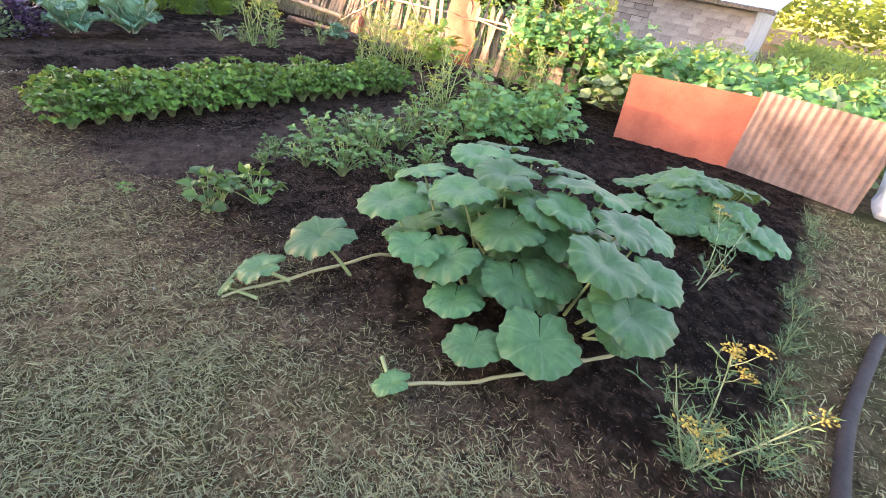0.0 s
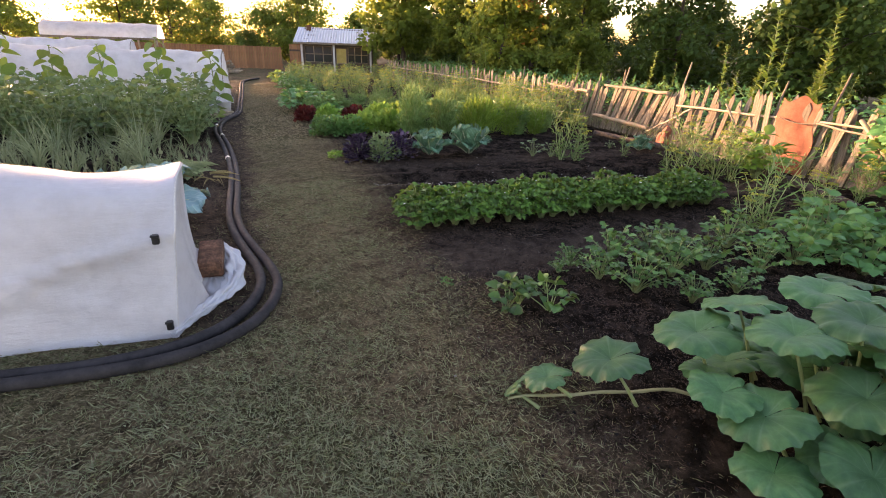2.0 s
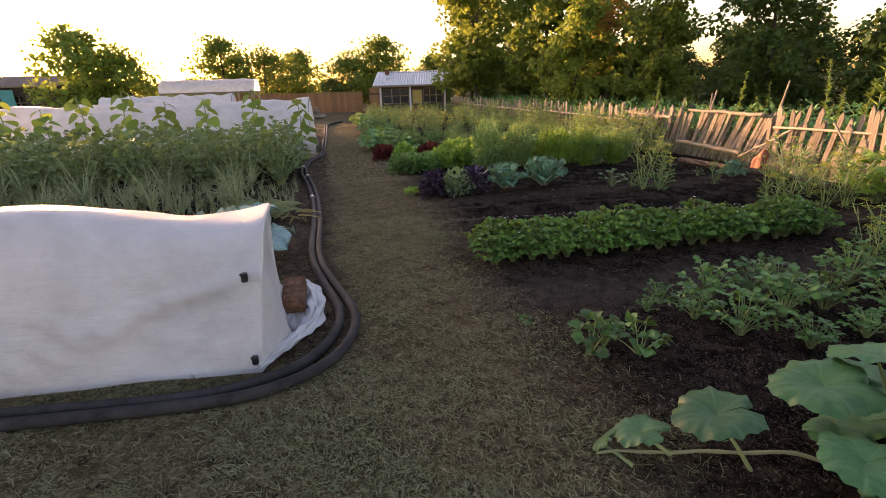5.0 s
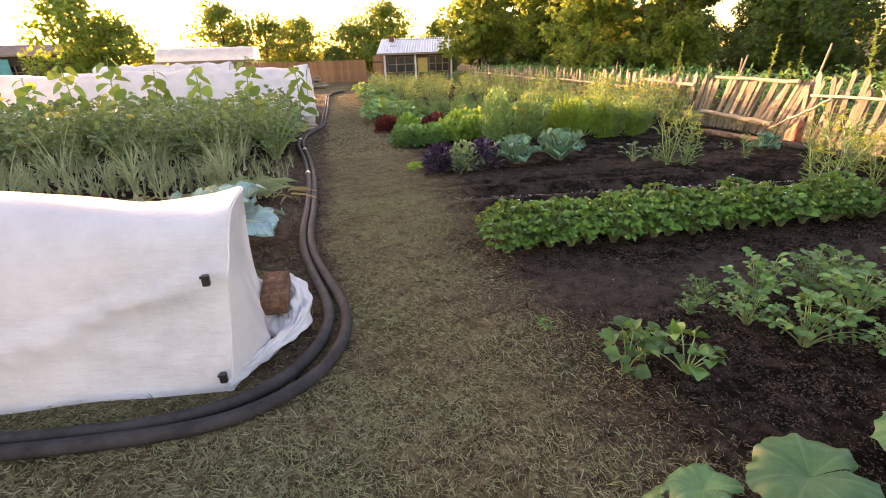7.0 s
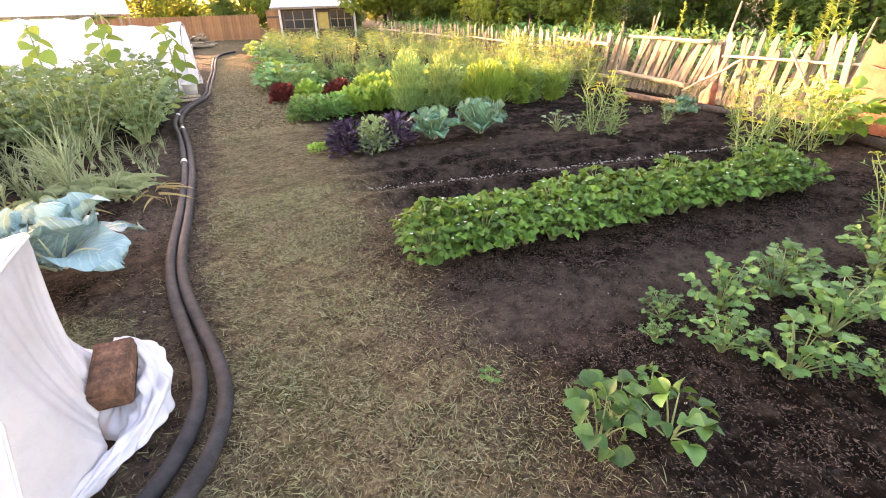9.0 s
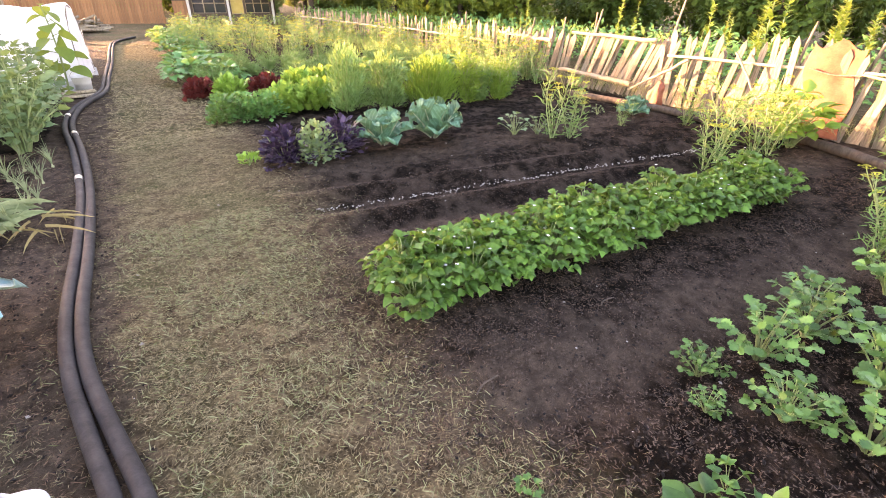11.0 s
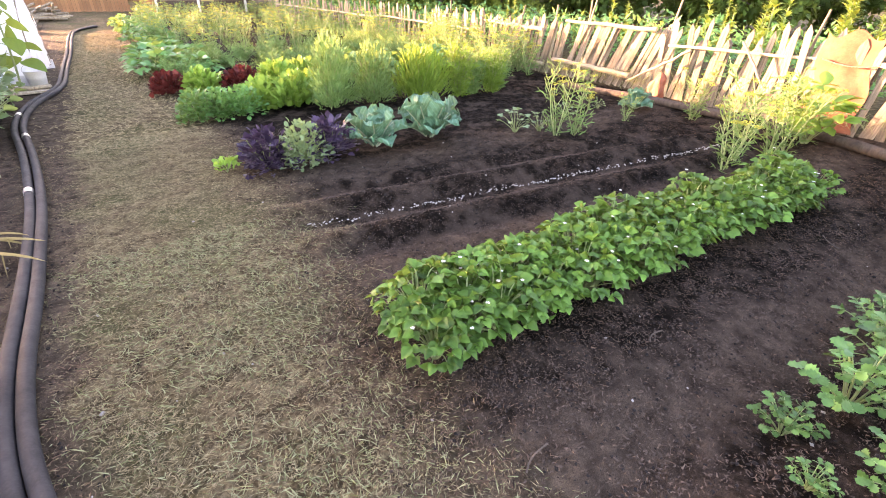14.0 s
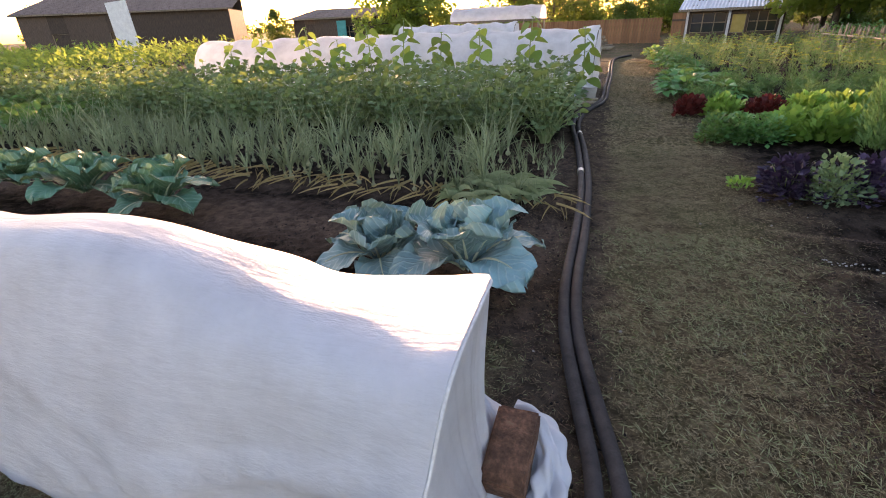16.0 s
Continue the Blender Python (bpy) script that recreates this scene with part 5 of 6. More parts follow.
def house(name, label, at, turn, w, d, h, rise, m_wall, m_roof, openings, courses=False, eave=0.35):
    """A low building with its back wall higher than the front: walls with openings through the front one, a corrugated roof in sheets."""
    root = thing(name, label, "building", "", "", (*at, 0), turn)
    th, x = 0.18, 0.0
    for k, (x0, x1, z0, z1, fill) in enumerate(openings):
        if x0 - x > 0.02:
            part("wall", Geo().box(((x + x0) / 2, th / 2, h / 2), (x0 - x, th, h), None, 0.01), m_wall, root, "", False)
        if z0 > 0.05:
            part("wall", Geo().box(((x0 + x1) / 2, th / 2, z0 / 2), (x1 - x0, th, z0), None, 0.01), m_wall, root, "", False)
        part("wall", Geo().box(((x0 + x1) / 2, th / 2, (z1 + h) / 2), (x1 - x0, th, h - z1), None, 0.01), m_wall, root, "", False)
        win = part("window" if fill != "door" else "door", Geo().box(((x0 + x1) / 2, th * 0.7, (z0 + z1) / 2), (x1 - x0, 0.03, z1 - z0), None, 0.004), {"glass": M_GLASS, "door": M_DARKWOOD, "board": M_CURTAIN}[fill], root, "", False)
        for bx in np.linspace(x0, x1, 4 if fill == "glass" else 2):
            part("window_frame", Geo().box((bx, th * 0.5, (z0 + z1) / 2), (0.05, 0.1, z1 - z0), None, 0.006), M_GREYWOOD, win, "", False)
        for bz in (z0, (z0 + z1) / 2, z1) if fill == "glass" else (z0, z1):
            part("window_bar", Geo().box(((x0 + x1) / 2, th * 0.45, bz), (x1 - x0, 0.08, 0.05), None, 0.006), M_GREYWOOD, win, "", False)
        x = x1
    part("wall", Geo().box(((x + w) / 2, th / 2, h / 2), (w - x, th, h), None, 0.01), m_wall, root, "", False)
    for sx in (th / 2, w - th / 2):
        part("side_wall", Geo().box((sx, d / 2 + th / 2, h / 2), (th, d - th - 0.01, h), None, 0.01), m_wall, root, "", False)
    part("back_wall", Geo().box((w / 2, d + th / 2, (h + rise) / 2), (w, th, h + rise), None, 0.01), m_wall, root, "", False)
    slope = math.hypot(d + 2 * eave, rise)
    n = max(2, round(w / 1.1))
    for i in range(n):
        sh = part("roof_sheet", corrugated((w + 2 * eave) / n + 0.05, slope, 8, 0.03), m_roof, root, "corrugated roof sheet")
        sh.matrix_basis = pose(-eave + i * (w + 2 * eave) / n, -eave, h + 0.05 + 0.01 * (i % 2), math.degrees(math.atan2(rise, d + 2 * eave)), 0, 0)
    part("fascia", Geo().box((w / 2, -eave + 0.03, h + 0.02), (w + 2 * eave, 0.03, 0.12)), M_GREYWOOD, root, "", False)
    if courses:
        for j in range(int(h / 0.2)):
            for i in range(int(w / 0.42)):
                bl = part("block", BLOCK, None, root)
                bl.matrix_basis = pose(0.21 + i * 0.42 + (0.2 if j % 2 else 0.0), -0.012, 0.1 + j * 0.2)
    return root


shed = house("shed", "weathered wooden shed with a zinc roof, windows and a yellow board", (3.75, 33.2), -13, 4.5, 3.0, 1.62, 0.95, M_DARKWOOD, M_ZINC, [(0.3, 1.95, 0.55, 1.5, "glass"), (2.2, 2.85, 0.5, 1.4, "board"), (2.95, 4.2, 0.55, 1.5, "glass")])
part("chimney", Geo().box((0.4, 2.6, 2.45), (0.3, 0.3, 0.6), None, 0.02), M_BRICK, shed, "", False)
for x in (0.12, 2.08, 4.36):
    part("corner_post", Geo().box((x, -0.06, 0.81), (0.12, 0.08, 1.62), None, 0.008), M_PALEBOARD, shed, "pale painted post", False)
for k in range(5):
    bd = part("roof_board", Geo().box((0, 0, 0), (1.5 + 0.2 * k, 0.24, 0.03), None, 0.005), M_DARKWOOD, shed, "dark loose board on the roof", False)
    bd.matrix_basis = pose(1.0 + 0.14 * k, 0.6 + 0.5 * k, 1.87 + 0.128 * k, 14, 0, (4, -6, 9, -3, 6)[k])
leaf_door = thing("loose_door", "dark brown plank door leaning beside the shed", "door", "", "", (3.1, 33.1, 0), -8)
for k in range(4):
    part("plank", Geo().box((0.09 + 0.165 * k, 0.0, 0.78), (0.16, 0.04, 1.56), None, 0.006), M_BROWNPLANK, leaf_door, "", False)
for z in (0.35, 1.2):
    part("crossbar", Geo().box((0.34, -0.035, z), (0.66, 0.03, 0.1), None, 0.005), M_DARKWOOD, leaf_door, "", False)
pile = thing("firewood_pile", "loose heap of grey branches and firewood", "firewood")
for i in range(46):
    a, r = rnd(0, 6.28), rnd(0, 0.9)
    c = np.array([-1.0 + 1.2 * r * math.cos(a), 29.6 + r * math.sin(a), 0.08 + 0.55 * (1 - r) * rnd(0.2, 1)])
    d = unit(np.array([rnd(-1, 1), rnd(-1, 1), rnd(-0.15, 0.15)])) * rnd(0.4, 0.9)
    part("log", Geo().tube(np.stack([c - d, c + [0, 0, 0.02], c + d]), [0.05, 0.055, 0.04], 6), M_GREYWOOD, pile)

# old houses to the west and the barn past the rusty sheets
house("old_house", "low grey old house with a dark doorway", (-42, 30), 28, 15, 6, 3.3, 1.5, M_DARKWOOD, M_SLATE, [(2, 3.2, 0, 2.0, "door"), (6, 7.4, 0.9, 2.0, "glass")])
house("old_house", "long weathered plank outbuilding", (-25, 40), 6, 9, 5, 2.3, 0.8, M_DARKWOOD, M_SLATE, [(1, 1.9, 0, 1.9, "door"), (4, 5.2, 0.8, 1.7, "glass")])
teal = thing("teal_door", "teal painted board panel leaning on the outbuilding", "panel")
part("board", Geo().box((-20.6, 40.0, 1.05), (0.8, 0.05, 2.1)), M_TEAL, teal, "", False)
post = thing("white_post", "white painted wooden gate panel standing in the garden", "panel")
part("board", Geo().box((-26.2, 25.0, 1.7), (1.5, 0.08, 3.4), np.array(pose(0, 0, 0, 0, -3, 0).to_3x3())), M_PALEBOARD, post, "", False)
part("brace", Geo().box((-26.2, 25.1, 1.2), (1.6, 0.06, 0.12)), M_GREYWOOD, post, "", False)
house("barn", "grey block barn with a corrugated roof and small dark opening", (20.0, 6.7), -92, 5.2, 6, 1.85, 1.0, M_WALL, M_ZINC, [(0.6, 1.9, 0.8, 1.6, "glass")], True, 0.5)

# ---- picket fence on the east side ----
fence = thing("picket_fence", "old leaning grey wooden picket fence with split rails", "fence")


def picket_mesh(w, h):
    geo = Geo()
    th = 0.018
    e = w / 2
    prof = np.array([[-e, 0], [e, 0], [e * 0.97, h - 0.09], [e * 0.15, h], [-e * 0.9, h - 0.07]])
    front = np.column_stack([prof[:, 0], np.full(5, -th / 2), prof[:, 1]])
    back = front + [0, th, 0]
    geo.add(np.vstack([front, back]), [[0, 1, 2], [0, 2, 4], [2, 3, 4], [6, 5, 7], [7, 5, 9], [7, 9, 8]])
    geo.add(np.vstack([front, back]), [[k, (k + 1) % 5, 5 + (k + 1) % 5, 5 + k] for k in range(5)])
    return geo.mesh("picket", M_GREYWOOD)


PICK = [picket_mesh(rnd(0.06, 0.10), 1.0) for _ in range(6)]
y, i = 2.5, 0
while y < 26:
    x = 7.58 + 0.06 * math.sin(y) - 0.02 * max(0, y - 12) - (0.35 * max(0, 3.8 - y))
    zone = 1 if 7.2 < y < 9.2 else (2 if 9.3 < y < 11.2 else 0)
    lean = {0: rnd(-14, 6), 1: -22 + rnd(-4, 4), 2: -14 + rnd(-6, 6)}[zone] * (0.6 if y > 11 else 1.0)
    tall = {0: rnd(0.88, 1.18), 1: 1.04, 2: rnd(0.9, 1.05)}[zone] * (0.92 if y > 12 else 1)
    pk = part("picket", PICK[i % 6], None, fence)
    pk.matrix_basis = pose(x + rnd(-0.02, 0.02), y, 0.02 if zone else -0.02, rnd(-4, 4), 0, 90) @ pose(0, 0, 0, 0, lean, 0) @ Matrix.Diagonal((rnd(0.8, 1.2), 1, tall, 1))
    y += rnd(0.075, 0.118) if y < 12 else rnd(0.10, 0.15)
    i += 1


def rail(p0, p1, r0=0.03):
    t = np.linspace(0, 1, 9)[:, None]
    pts = np.array(p0) * (1 - t) + np.array(p1) * t + RNG.normal(0, 0.008, (9, 3))
    part("rail", Geo().tube(pts, np.linspace(r0, r0 * 0.75, 9), 6), M_RAIL, fence, "pale split rail")


for p0, p1, r in (((7.5, 7.25, .94), (7.5, 9.05, .96), .035), ((7.48, 7.55, .24), (7.48, 9.25, .30), .05), ((7.52, 7.0, .75), (7.5, 2.8, .82), .022), ((7.5, 9.6, .78), (7.5, 11.3, .84), .04), ((7.5, 9.5, .18), (7.5, 11.4, .2), .035), ((7.48, 11.5, .62), (7.4, 16, .7), .03), ((7.3, 16, .65), (7.0, 24, .7), .03),
                  ((7.45, 6.6, .72), (7.42, 7.55, .16), .022), ((7.42, 5.9, .9), (7.42, 5.35, .18), .016), ((7.4, 4.4, .78), (7.35, 3.0, .68), .016), ((7.4, 3.9, .9), (7.3, 3.2, .3), .028)):
    rail(p0, p1, r)
for yy, h, l in ((7.32, 1.5, 12), (8.75, 1.3, 4), (8.9, 1.35, 14), (9.6, 1.2, 8), (10.6, 1.15, 14), (5.3, 1.3, 6), (3.5, 1.6, -14), (12.8, 1.2, 0), (4.6, 1.45, 10)):
    d = math.tan(radians(l))
    t = np.linspace(0, 1, 6)[:, None]
    pts = np.array([7.66, yy, 0]) + t * np.array([0.02, -d * h, h]) + RNG.normal(0, 0.006, (6, 3))
    part("post", Geo().tube(pts, np.linspace(0.03, 0.014, 6), 6), M_GREYWOOD, fence, "thin crooked pole")

panel = thing("rusty_metal_sheet", "orange rusted sheet wedged against the picket fence", "metal sheet")
e = np.linspace(0, 1, 15)
A, B = np.meshgrid(e, e, indexing="ij")
wav = 0.012 * np.sin(7 * A + 3 * B)
yy = 4.98 - 0.55 * A + 0.07 * B + 0.03 * np.sin(11 * B)
zz = 1.06 * B * (1 - 0.05 * np.sin(9 * A)) + 0.02
sheet = np.stack([7.46 + wav + 0.02 * B, yy, zz], -1)
part("sheet", Geo().grid(sheet).grid(sheet[::-1] + [0.006, 0, 0]), M_OLDRUST, panel)
t = np.linspace(0, 1, 9)
part("wire", Geo().tube(np.stack([np.full(9, 7.43), 4.98 - 0.62 * t, 0.80 - 0.05 * np.sin(3.1 * t)], -1), 0.008, 5), M_GREYWOOD, panel)
bm = bmesh.new()
bmesh.ops.create_icosphere(bm, subdivisions=3, radius=0.5)
for q in bm.verts:
    q.co = Vector((q.co.x * 0.16, q.co.y * 0.26, q.co.z * 0.46)) + Vector(noise.noise_vector(q.co * 2.5)) * 0.05
me = bpy.data.meshes.new("stone")
bm.to_mesh(me)
bm.free()
me.materials.append(M_OLDRUST)
st = tagged(new("clay_shard", me), "orange clay shard standing against the fence foot", "shard")
st.matrix_basis = pose(7.2, 6.85, 0.16, 0, 12, 0)
for pts in ([(6.30, 3.05, .06), (6.6, 3.6, .06), (6.95, 4.5, .07), (7.02, 5.2, .06)], [(6.98, 5.4, .05), (7.05, 6.4, .05), (6.95, 7.4, .05), (6.8, 8.3, .05)]):
    lg = thing("edging_log", "weathered log edging the end of the beds", "log", "bed edging")
    p = smooth_path(pts, 16)
    part("trunk", Geo().tube(p, 0.055 + 0.006 * np.sin(np.arange(16)), 9), M_BARK, lg)

# ---- sheets standing at the south-east edge ----
rs = thing("painted_metal_sheet", "rust-red painted metal sheet standing on edge", "metal sheet")
e1, e2 = np.linspace(0, 1, 25), np.linspace(0, 1, 9)
A, B = np.meshgrid(e1, e2, indexing="ij")
p = np.array([6.14, 1.40, 0.0]) * (1 - A[..., None]) + np.array([6.40, 0.05, 0.0]) * A[..., None]
p = p + np.stack([0.08 * B + 0.012 * np.sin(6 * A), 0.05 * B, 0.75 * B + 0.06 * A * B], -1)
part("sheet", Geo().grid(p).grid(p[::-1] + [0.008, 0, 0]), M_RUST, rs)
sl = thing("slate_sheet", "grey-brown corrugated slate sheet leaning on edge", "slate sheet")
sh = part("sheet", corrugated(1.28, 0.88, 15, 0.007, 8), M_SLATE, sl)
sh.matrix_basis = Matrix.Translation((6.38, 0.10, 0.01)) @ Matrix(((-0.24, 0.10, -0.97), (-0.97, 0.0, 0.24), (0.0, 0.995, 0.1))).to_4x4()
bag = thing("plastic_sack", "pale blue-white plastic sack behind the slate sheet", "sack")
bm = bmesh.new()
bmesh.ops.create_icosphere(bm, subdivisions=3, radius=0.5)
for q in bm.verts:
    q.co = Vector((q.co.x * 0.45, q.co.y * 0.55, q.co.z * 0.75)) + Vector(noise.noise_vector(q.co * 4)) * 0.06
me = bpy.data.meshes.new("body")
bm.to_mesh(me)
bm.free()
me.materials.append(M_BLUEPLASTIC)
ob = part("body", me, None, bag)
ob.matrix_basis = pose(6.35, -1.5, 0.34)
pipe = thing("pipe", "dark grey plastic pipe lying on the mown grass", "pipe")
pp = smooth_path([(1.70, -0.82, .035), (2.08, -0.85, .035), (2.41, -0.89, .035), (2.79, -0.97, .035), (3.40, -1.11, .035)], 30)
part("tube", Geo().tube(pp, 0.033, 12), M_HOSE, pipe)


# ---- climbing greens and weeds past the fence ----
def thicket(name, label, material, x0, x1, y0, y1, h, n, size, width, tmpl, up=0.2):
    """A mass of leaves over a low bank, uneven on top."""
    x, y = rnd(x0, x1, n), rnd(y0, y1, n)
    top = h * (0.72 + 0.3 * field(x, y, 1.7, 3.0) + 0.12 * field(x, y, 0.5))
    z = top * rnd(0.0, 1, n) ** 0.35
    P = np.stack([x, y, np.maximum(z, 0.03)], -1)
    D = RNG.normal(0, 1, (n, 3)) * [1, 1, 0.4] + [-0.3, 0, up]
    s = size * rnd(0.6, 1.3, n)
    geo = Geo().batch(tmpl, P, basis(D, RNG.normal(0, 0.4, (n, 3)) + [-0.5, 0, 1]), np.stack([s * width, s, s], -1))
    return solid(name, geo, material, label, "foliage", kind="stuff")


thicket("vine_bank", "dense climbing vines with broad green leaves over the bank", M_PARSLEY, 6.95, 8.6, -1.6, 3.6, 1.2, 4200, 0.13, 1.05, TOOTHED)
thicket("squash_bank", "pale sunlit squash leaves over the vines", M_MINT, 6.75, 7.6, -1.7, 2.2, 0.98, 1100, 0.15, 1.05, TOOTHED)
thicket("vine_clump", "dark climbing hop leaves on the fence end", M_PARSLEY, 7.2, 8.2, 2.2, 3.7, 1.45, 1500, 0.12, 1.0, TOOTHED)
thicket("nettle_bank", "tall weeds and nettles behind the fence", M_PARSLEY, 8.2, 11.0, 3.0, 28.0, 1.1, 9000, 0.15, 0.5, DIAMOND, 0.6)
thicket("meadow_weeds", "yellow-green meadow weeds past the sheets", M_WEED, 8.5, 19.0, -14, 2.5, 0.9, 9000, 0.16, 0.4, DIAMOND, 0.8)
thicket("far_meadow", "tall yellow-green meadow grass past the barn", M_WEED, 19, 44, -34, 0.5, 1.0, 14000, 0.45, 0.3, DIAMOND, 0.9)
thicket("east_hedge", "distant shrubs and small trees along the meadow", M_TREE_B, 46, 60, -60, 6, 5.5, 9000, 0.7, 0.8, DIAMOND)
thicket("fence_grass", "long grass tufts at the foot of the fence", M_GRASS, 7.2, 7.7, 2.6, 24.0, 0.28, 3000, 0.16, 0.12, NARROW, 1.5)
thicket("fence_dill_haze", "feathery green herbs along the fence foot", M_DILL, 5.9, 7.4, 9.8, 20, 0.45, 2200, 0.2, 0.3, NARROW, 1.2)
thicket("west_weeds", "sunlit yellow-green weeds at the west edge", M_WEED, -30, -15, 13, 24, 1.5, 7000, 0.25, 0.45, DIAMOND, 0.7)
thicket("west_herbs", "leafy low crops beyond the onions", M_PARSLEY, -14, -9.2, 6.5, 12, 0.6, 3500, 0.16, 0.8, OVAL, 0.4)


def tall_weed(h):
    root = thing("tall_weed", "tall leafy weed rising above the fence", "weed", "tall weeds by the fence")
    st, lf = Geo(), Geo()
    t = np.linspace(0, 1, 8)
    pts = np.stack([0.06 * np.sin(2.5 * t), 0.1 * t ** 2, h * t], -1)
    st.tube(pts, np.linspace(0.012, 0.004, 8), 5, False)
    n = 90
    f = np.sqrt(rnd(0.05, 1, n))
    a = rnd(0, 6.28, n)
    o = np.stack([np.interp(f, t, pts[:, c]) for c in range(3)], -1)
    s = 0.20 * rnd(0.6, 1.2, n) * (1.15 - 0.7 * f)
    lf.batch(NARROW, o, basis(np.stack([np.cos(a), np.sin(a), rnd(0.2, 1.0, n)], -1), np.tile([0, 0, 1.0], (n, 1))), np.stack([s * 1.2, s, s], -1))
    part("stem", st, M_STEM, root)
    tagged(part("foliage", lf, M_WEED, root), kind="stuff")
    return root


protos = [tall_weed(h) for h in (1.6, 1.9, 1.4)]
scatter_copies(protos, [spot(rnd(7.9, 9.3), rnd(2.8, 7.0), 0, rnd(0, 360), rnd(0.85, 1.15)) for _ in range(22)] + [spot(rnd(8.2, 10.5), rnd(7, 22), 0, rnd(0, 360), rnd(0.6, 0.95)) for _ in range(26)])


# ---- trees ----
def tree(name, label, group, h, r, leaves, material, size=0.2, trunk=0.16, low=0.2, tall=1.0, clumps=34, dry=False):
    """A tapered trunk with limbs; leaves gathered in uneven clumps about the limbs' ends."""
    root = thing(name, label, "tree", group)
    tk = Geo()
    t = np.linspace(0, 1, 9)
    spine = np.stack([0.25 * np.sin(2.2 * t + rnd(0, 3)), 0.25 * np.sin(1.7 * t + rnd(0, 3)), h * 0.92 * t], -1)
    spine -= spine[0]
    tk.tube(spine, trunk * (1 - 0.85 * t) + 0.01, 9)
    C, R = [], []
    for i in range(clumps):
        f = low + (1 - low) * (i + 0.5) / clumps
        a = i * 2.4 + rnd(-0.5, 0.5)
        prof = math.sin(math.pi * min(1, max(0.06, (f - low * 0.6) / (1.04 - low * 0.6))) ** 0.75) ** 0.7
        reach = r * prof * rnd(0.55, 1.12)
        b = np.array([np.interp(f * 0.9, t, spine[:, c]) for c in range(3)])
        tip = b + np.array([reach * math.cos(a), reach * math.sin(a), rnd(-0.05, 0.16) * h * tall])
        mid = (b + tip) / 2 + np.array([0, 0, 0.06 * r])
        tk.tube(np.stack([b, mid, tip]), [trunk * 0.35 * (1.1 - f), trunk * 0.22 * (1.1 - f) + 0.006, 0.008], 5, False)
        C.append(tip), R.append(r * rnd(0.2, 0.36))
        C.append(mid + RNG.normal(0, 0.08 * r, 3)), R.append(r * rnd(0.15, 0.28))
    C, R = np.array(C), np.array(R)
    k = RNG.integers(0, len(C), leaves)
    d = unit(RNG.normal(0, 1, (leaves, 3)))
    P = C[k] + d * (R[k] * rnd(0.25, 1.0, leaves) ** 0.5)[:, None] * [1, 1, 0.7]
    P[:, 2] = np.maximum(P[:, 2], 0.15)
    s = size * rnd(0.6, 1.3, leaves)
    ax_ = d + RNG.normal(0, 0.6, (leaves, 3)) + [0, 0, -0.3]
    part("trunk", tk, M_BARK, root)
    part("crown", Geo().batch(DIAMOND, P, basis(ax_, d + [0, 0, 0.6] + RNG.normal(0, 0.3, (leaves, 3))), np.stack([s, s, s], -1)), material, root)
    if dry:
        q = RNG.normal(0, 1, (900, 3)) * [0.5, 0.5, 0.9] + np.array([-1.5, -1.6, h * 0.5])
        s = size * rnd(0.6, 1.2, 900)
        part("withered_branch", Geo().batch(DIAMOND, q, rand_turns(900), np.stack([s, s, s], -1)), M_TREE_DRY, root, "branch of withered orange leaves")
    return root


kinds = [tree("maple_tree", "dense dark green broadleaf tree behind the fence", "trees behind the fence", 8.0, 3.0, 7500, M_TREE, 0.29, 0.16, 0.08),
         tree("maple_tree", "dense dark green broadleaf tree behind the fence", "trees behind the fence", 7.2, 3.3, 7500, M_TREE, 0.28, 0.16, 0.05),
         tree("maple_tree", "tall dark green broadleaf tree behind the fence", "trees behind the fence", 9.5, 2.8, 7500, M_TREE, 0.30, 0.18, 0.08)]
spots = []
for i in range(17):
    y = 9.0 + i * 2.1
    spots.append(spot(15.0 + 1.2 * math.sin(i * 2.1) - 0.05 * max(0, y - 20), y, 0, rnd(0, 360), rnd(0.52, 0.66)))
for i in range(24):
    spots.append(spot(19.5 + rnd(-1, 2), 9 + i * 1.9, 0, rnd(0, 360), rnd(0.74, 0.94)))
for x, y, k in ((-40, 22, 0.8), (-46, 27, 0.9), (-36, 37, 0.75), (-30, 45, 0.7), (-44, 18, 0.8)):
    spots.append(spot(x, y, 0, rnd(0, 360), k))
for i in range(12):
    spots.append(spot(2 + i * 2.6 + rnd(-1, 1), 50 + rnd(-3, 4), 0, rnd(0, 360), rnd(0.62, 0.9)))
scatter_copies(kinds, spots)
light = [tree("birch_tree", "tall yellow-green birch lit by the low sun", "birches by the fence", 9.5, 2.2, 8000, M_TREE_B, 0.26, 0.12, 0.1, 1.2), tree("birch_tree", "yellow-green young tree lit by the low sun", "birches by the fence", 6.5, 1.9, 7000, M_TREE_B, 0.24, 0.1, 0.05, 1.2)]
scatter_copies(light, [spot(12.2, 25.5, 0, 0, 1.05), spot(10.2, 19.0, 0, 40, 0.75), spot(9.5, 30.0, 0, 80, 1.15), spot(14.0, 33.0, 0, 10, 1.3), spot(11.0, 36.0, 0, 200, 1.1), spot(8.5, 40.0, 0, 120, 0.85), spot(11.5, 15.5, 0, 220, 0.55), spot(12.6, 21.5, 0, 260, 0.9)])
set_at(tree("birch_tree", "tree with a withered orange branch", "birches by the fence", 9.0, 2.2, 8000, M_TREE_B, 0.26, 0.14, 0.1, 1.0, 34, True), 12.8, 20.6, 0)
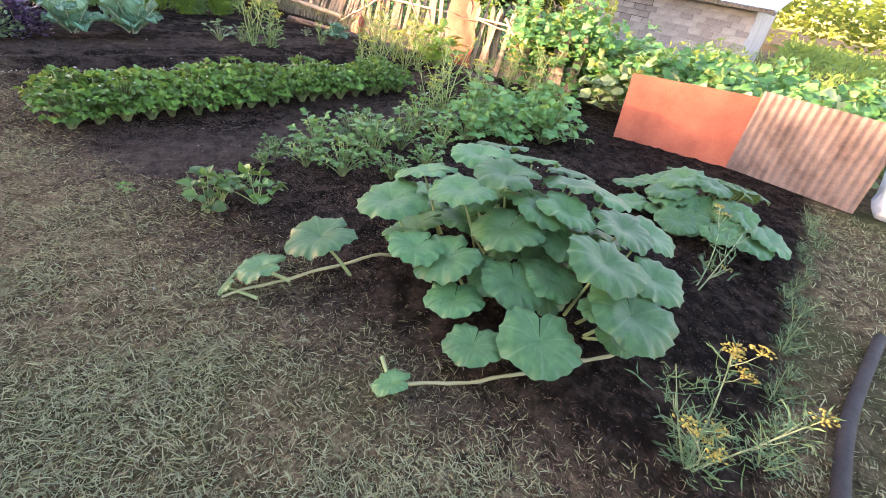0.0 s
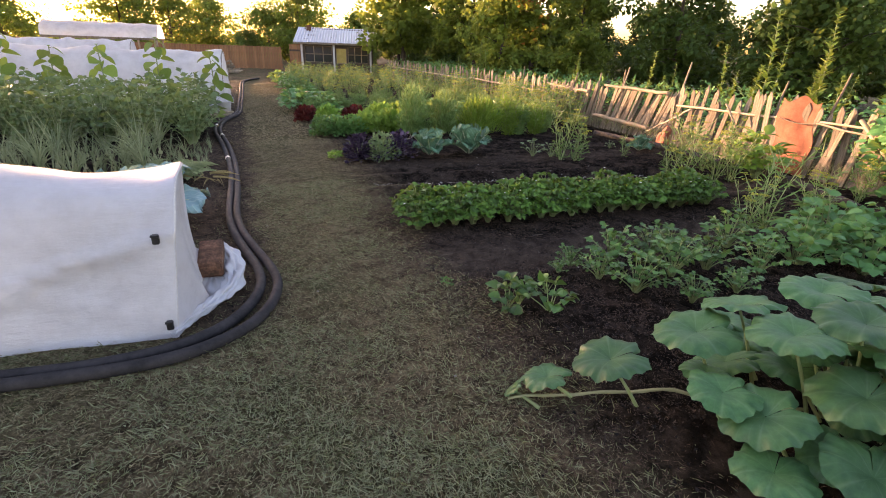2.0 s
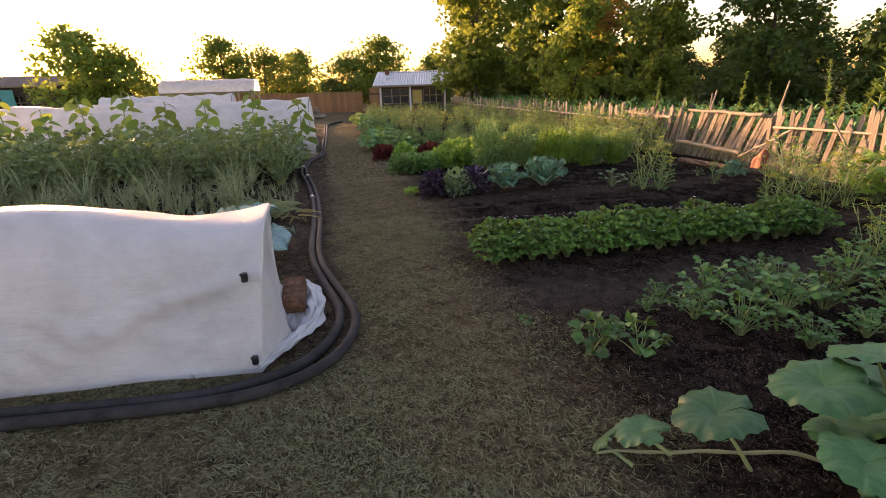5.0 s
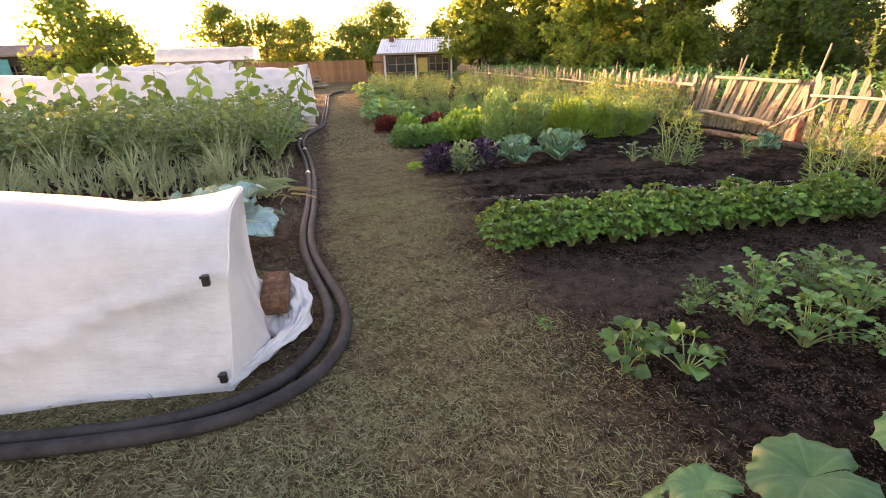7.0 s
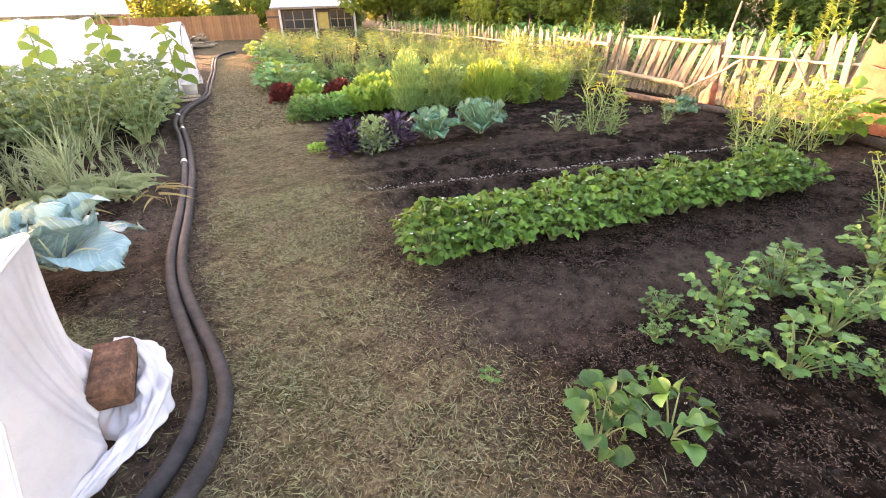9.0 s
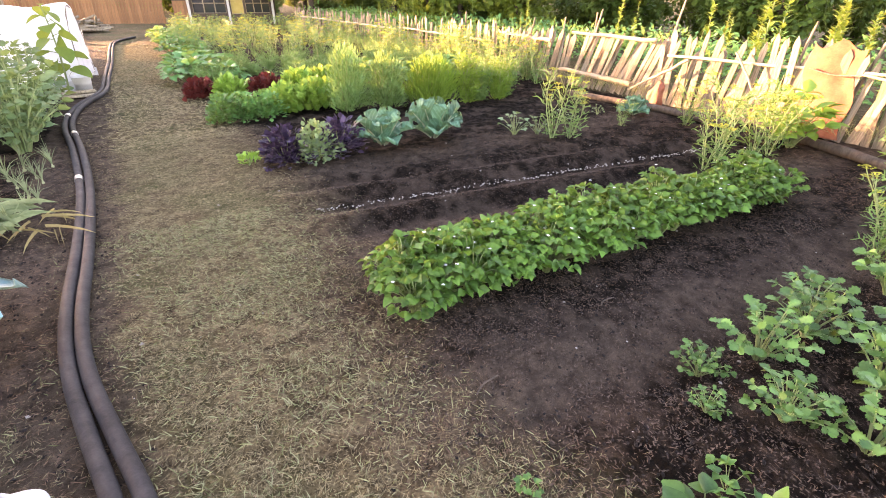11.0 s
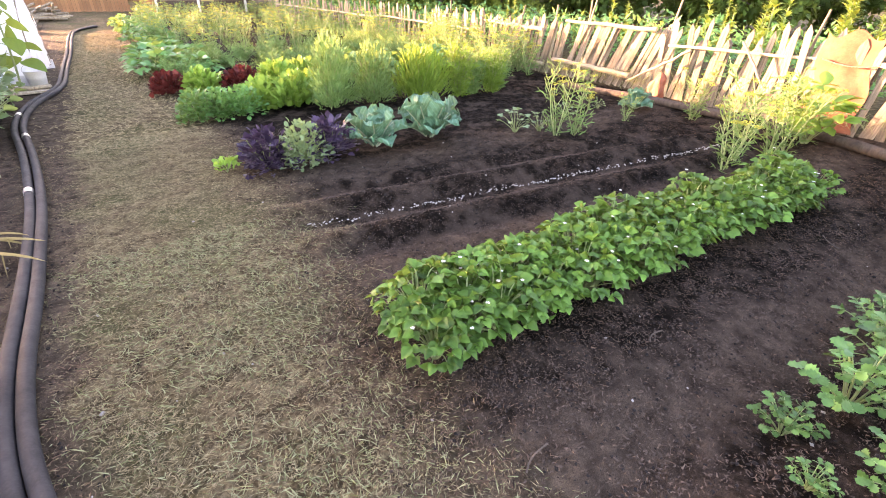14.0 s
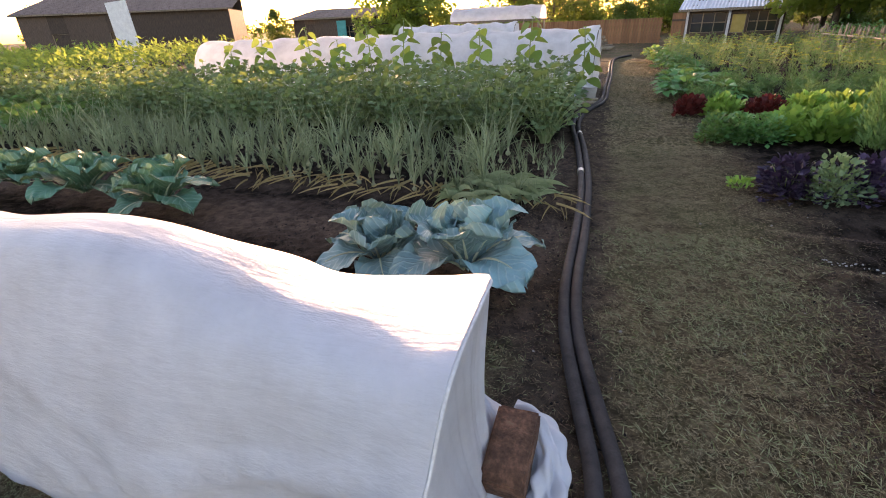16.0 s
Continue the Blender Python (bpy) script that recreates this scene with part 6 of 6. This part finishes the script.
# Sun haze on the far crowns is put into a paler, more translucent leaf.
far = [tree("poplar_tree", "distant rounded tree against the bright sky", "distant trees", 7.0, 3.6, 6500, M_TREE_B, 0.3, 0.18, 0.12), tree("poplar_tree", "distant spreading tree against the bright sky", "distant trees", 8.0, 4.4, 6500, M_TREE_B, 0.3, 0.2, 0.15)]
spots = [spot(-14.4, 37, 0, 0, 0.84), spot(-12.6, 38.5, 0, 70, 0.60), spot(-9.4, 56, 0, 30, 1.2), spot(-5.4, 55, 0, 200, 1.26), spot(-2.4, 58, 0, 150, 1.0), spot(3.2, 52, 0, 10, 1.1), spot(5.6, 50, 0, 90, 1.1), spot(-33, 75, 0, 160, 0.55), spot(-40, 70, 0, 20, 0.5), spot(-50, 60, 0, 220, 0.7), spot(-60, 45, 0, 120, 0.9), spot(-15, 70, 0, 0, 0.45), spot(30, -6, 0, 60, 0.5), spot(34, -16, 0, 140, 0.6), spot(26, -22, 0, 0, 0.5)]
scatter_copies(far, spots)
thicket("far_hedge", "distant hedge line along the back gardens", M_TREE, -60, 40, 72, 78, 3.2, 9000, 0.6, 0.8, DIAMOND)

# ---- litter, clippings and grass on the ground ----
def strewn(name, label, material, n, x0, x1, y0, y1, keep, lo, hi, width, lift, tmpl=BIT):
    x, y = rnd(x0, x1, n * 3), rnd(y0, y1, n * 3)
    ok = keep(x, y) > rnd(0, 1, n * 3)
    x, y = x[ok][:n], y[ok][:n]
    m = len(x)
    a, s = rnd(0, 6.28, m), rnd(lo, hi, m)
    d = np.stack([np.cos(a), np.sin(a), rnd(0, lift, m)], -1)
    P = np.stack([x, y, ground_height(x, y) + rnd(0.002, 0.012, m)], -1)
    geo = Geo().batch(tmpl, P, basis(d, RNG.normal(0, 0.4, (m, 3)) + [0, 0, 1]), np.stack([width * rnd(0.6, 1.4, m), s, s], -1))
    return solid(name, geo, material, label, "ground litter", kind="stuff")


lawn = lambda x, y: (1 - soil_mask(x, y)) * (0.35 + 0.65 * (np.abs(x - 0.4) < 3))
strewn("grass_blades", "short mown grass blades", M_GRASS, 170000, -4.2, 2.0, -1.6, 6.0, lambda x, y: lawn(x, y) * (0.3 + 0.7 * smooth(-0.4, 0.4, field(x, y, 1.9))) * (0.35 + 0.65 * smooth(3.0, 1.2, y)), 0.014, 0.055, 0.0034, 0.8)
strewn("dry_clippings", "dry straw-coloured grass clippings", M_HAY, 420000, -4.2, 2.2, -1.6, 9.0, lambda x, y: lawn(x, y) * (0.3 + 0.7 * smooth(0.5, 3.0, y)) * (0.4 + 0.6 * smooth(-0.35, 0.25, field(x, y, 0.6, 5.0))), 0.008, 0.034, 0.0020, 0.4)
strewn("path_clippings", "dry clippings along the far path", M_HAY, 22000, -0.4, 1.4, 8.5, 22.0, lambda x, y: 1 - soil_mask(x, y), 0.03, 0.08, 0.006, 0.5)
strewn("soil_straw", "bits of straw on the tilled soil", M_LITTER, 52000, 0.6, 6.8, -0.8, 7.0, lambda x, y: soil_mask(x, y) * (0.16 + 0.84 * smooth(0.42, 0.18, np.abs(y - 3.86 + 0.062 * (x - 1.3))) + 0.5 * smooth(0.3, 0.1, np.abs(y - 4.6 + 0.062 * (x - 1.3)))), 0.008, 0.032, 0.0022, 0.25)
strewn("margin_straw", "brown dead stalks on bare soil beside the hoses", M_LITTER, 26000, -1.6, 0.25, 2.7, 9.0, lambda x, y: 0.25 + 0.75 * soil_mask(x, y), 0.010, 0.04, 0.0024, 0.25)
strewn("soil_chips", "brown chips and dead leaf bits on the tilled soil", M_CHIP, 70000, 0.8, 4.6, 1.2, 6.2, lambda x, y: soil_mask(x, y) * (0.35 + 0.65 * smooth(-0.4, 0.4, field(x, y, 0.7, 2.0))), 0.006, 0.022, 0.0055, 0.5)
strewn("east_grass", "mown grass beside the pumpkin bed", M_GRASS, 9000, 1.5, 6.0, -3.0, -0.7, lambda x, y: 1 - soil_mask(x, y), 0.02, 0.06, 0.005, 1.0)
strewn("bed_edge_straw", "dead grass raked over the bed edge", M_LITTER, 34000, 0.7, 2.0, -0.6, 9.0, lambda x, y: 1 - np.abs(2 * soil_mask(x, y) - 1), 0.010, 0.04, 0.0020, 0.25)


def clods(name, label, material, n, x0, x1, y0, y1, lo, hi, keep):
    x, y = rnd(x0, x1, n), rnd(y0, y1, n)
    ok = keep(x, y) > rnd(0, 1, n)
    x, y = x[ok], y[ok]
    m = len(x)
    s = lo + (hi - lo) * rnd(0, 1, m) ** 3
    P = np.stack([x, y, ground_height(x, y) + 0.1 * s], -1)
    geo = Geo().batch(CRUMB, P, rand_turns(m), np.stack([s * rnd(0.7, 1.3, m), s, s * rnd(0.5, 0.9, m)], -1))
    return solid(name, geo, material, label, "soil", kind="stuff")


M_CLOD = surface("soil_clod", [(0.3, (0.005, 0.004, 0.003)), (0.7, (0.04, 0.030, 0.024))], 12, 0.95)
M_PEBBLE = surface("pale_pebble", [(0.3, (0.30, 0.28, 0.25)), (0.7, (0.55, 0.52, 0.47))], 12, 0.8)
clods("soil_clods", "crumbs and clods of dark soil", M_CLOD, 52000, -3.0, 6.8, -0.8, 7.0, 0.006, 0.026, soil_mask)
clods("pebbles", "small pale stones and dead leaf bits", M_PEBBLE, 260, -0.6, 5.0, 0.0, 7.0, 0.010, 0.028, lambda x, y: 0.6 + 0 * x)
g = Geo()
n = 300
x = np.sort(rnd(1.35, 5.9, n))
P = np.stack([x, 5.77 - 0.137 * (x - 1.3) + RNG.normal(0, 0.012, n), np.zeros(n)], -1)
P[:, 2] = ground_height(P[:, 0], P[:, 1]) + 0.012
s = rnd(0.008, 0.018, n)
g.batch(LUMP, P, rand_turns(n), np.stack([s * 1.3, s, s * 0.7], -1))
solid("sown_garlic", g, M_PEBBLE, "line of pale cloves sown along a furrow", "cloves", kind="stuff")
for x, y, a, l in ((1.28, 3.36, 20, 0.16), (2.3, 3.55, 10, 0.12), (4.2, 3.4, 50, 0.2)):
    tw = thing("twig", "short grey twig lying on the soil", "twig", "twigs", "", (x, y, on_ground(x, y) + 0.012), a)
    t = np.linspace(0, 1, 6)
    part("stick", Geo().tube(np.stack([l * t, 0.012 * np.sin(4 * t), 0 * t], -1), 0.004, 5), M_BARK, tw)
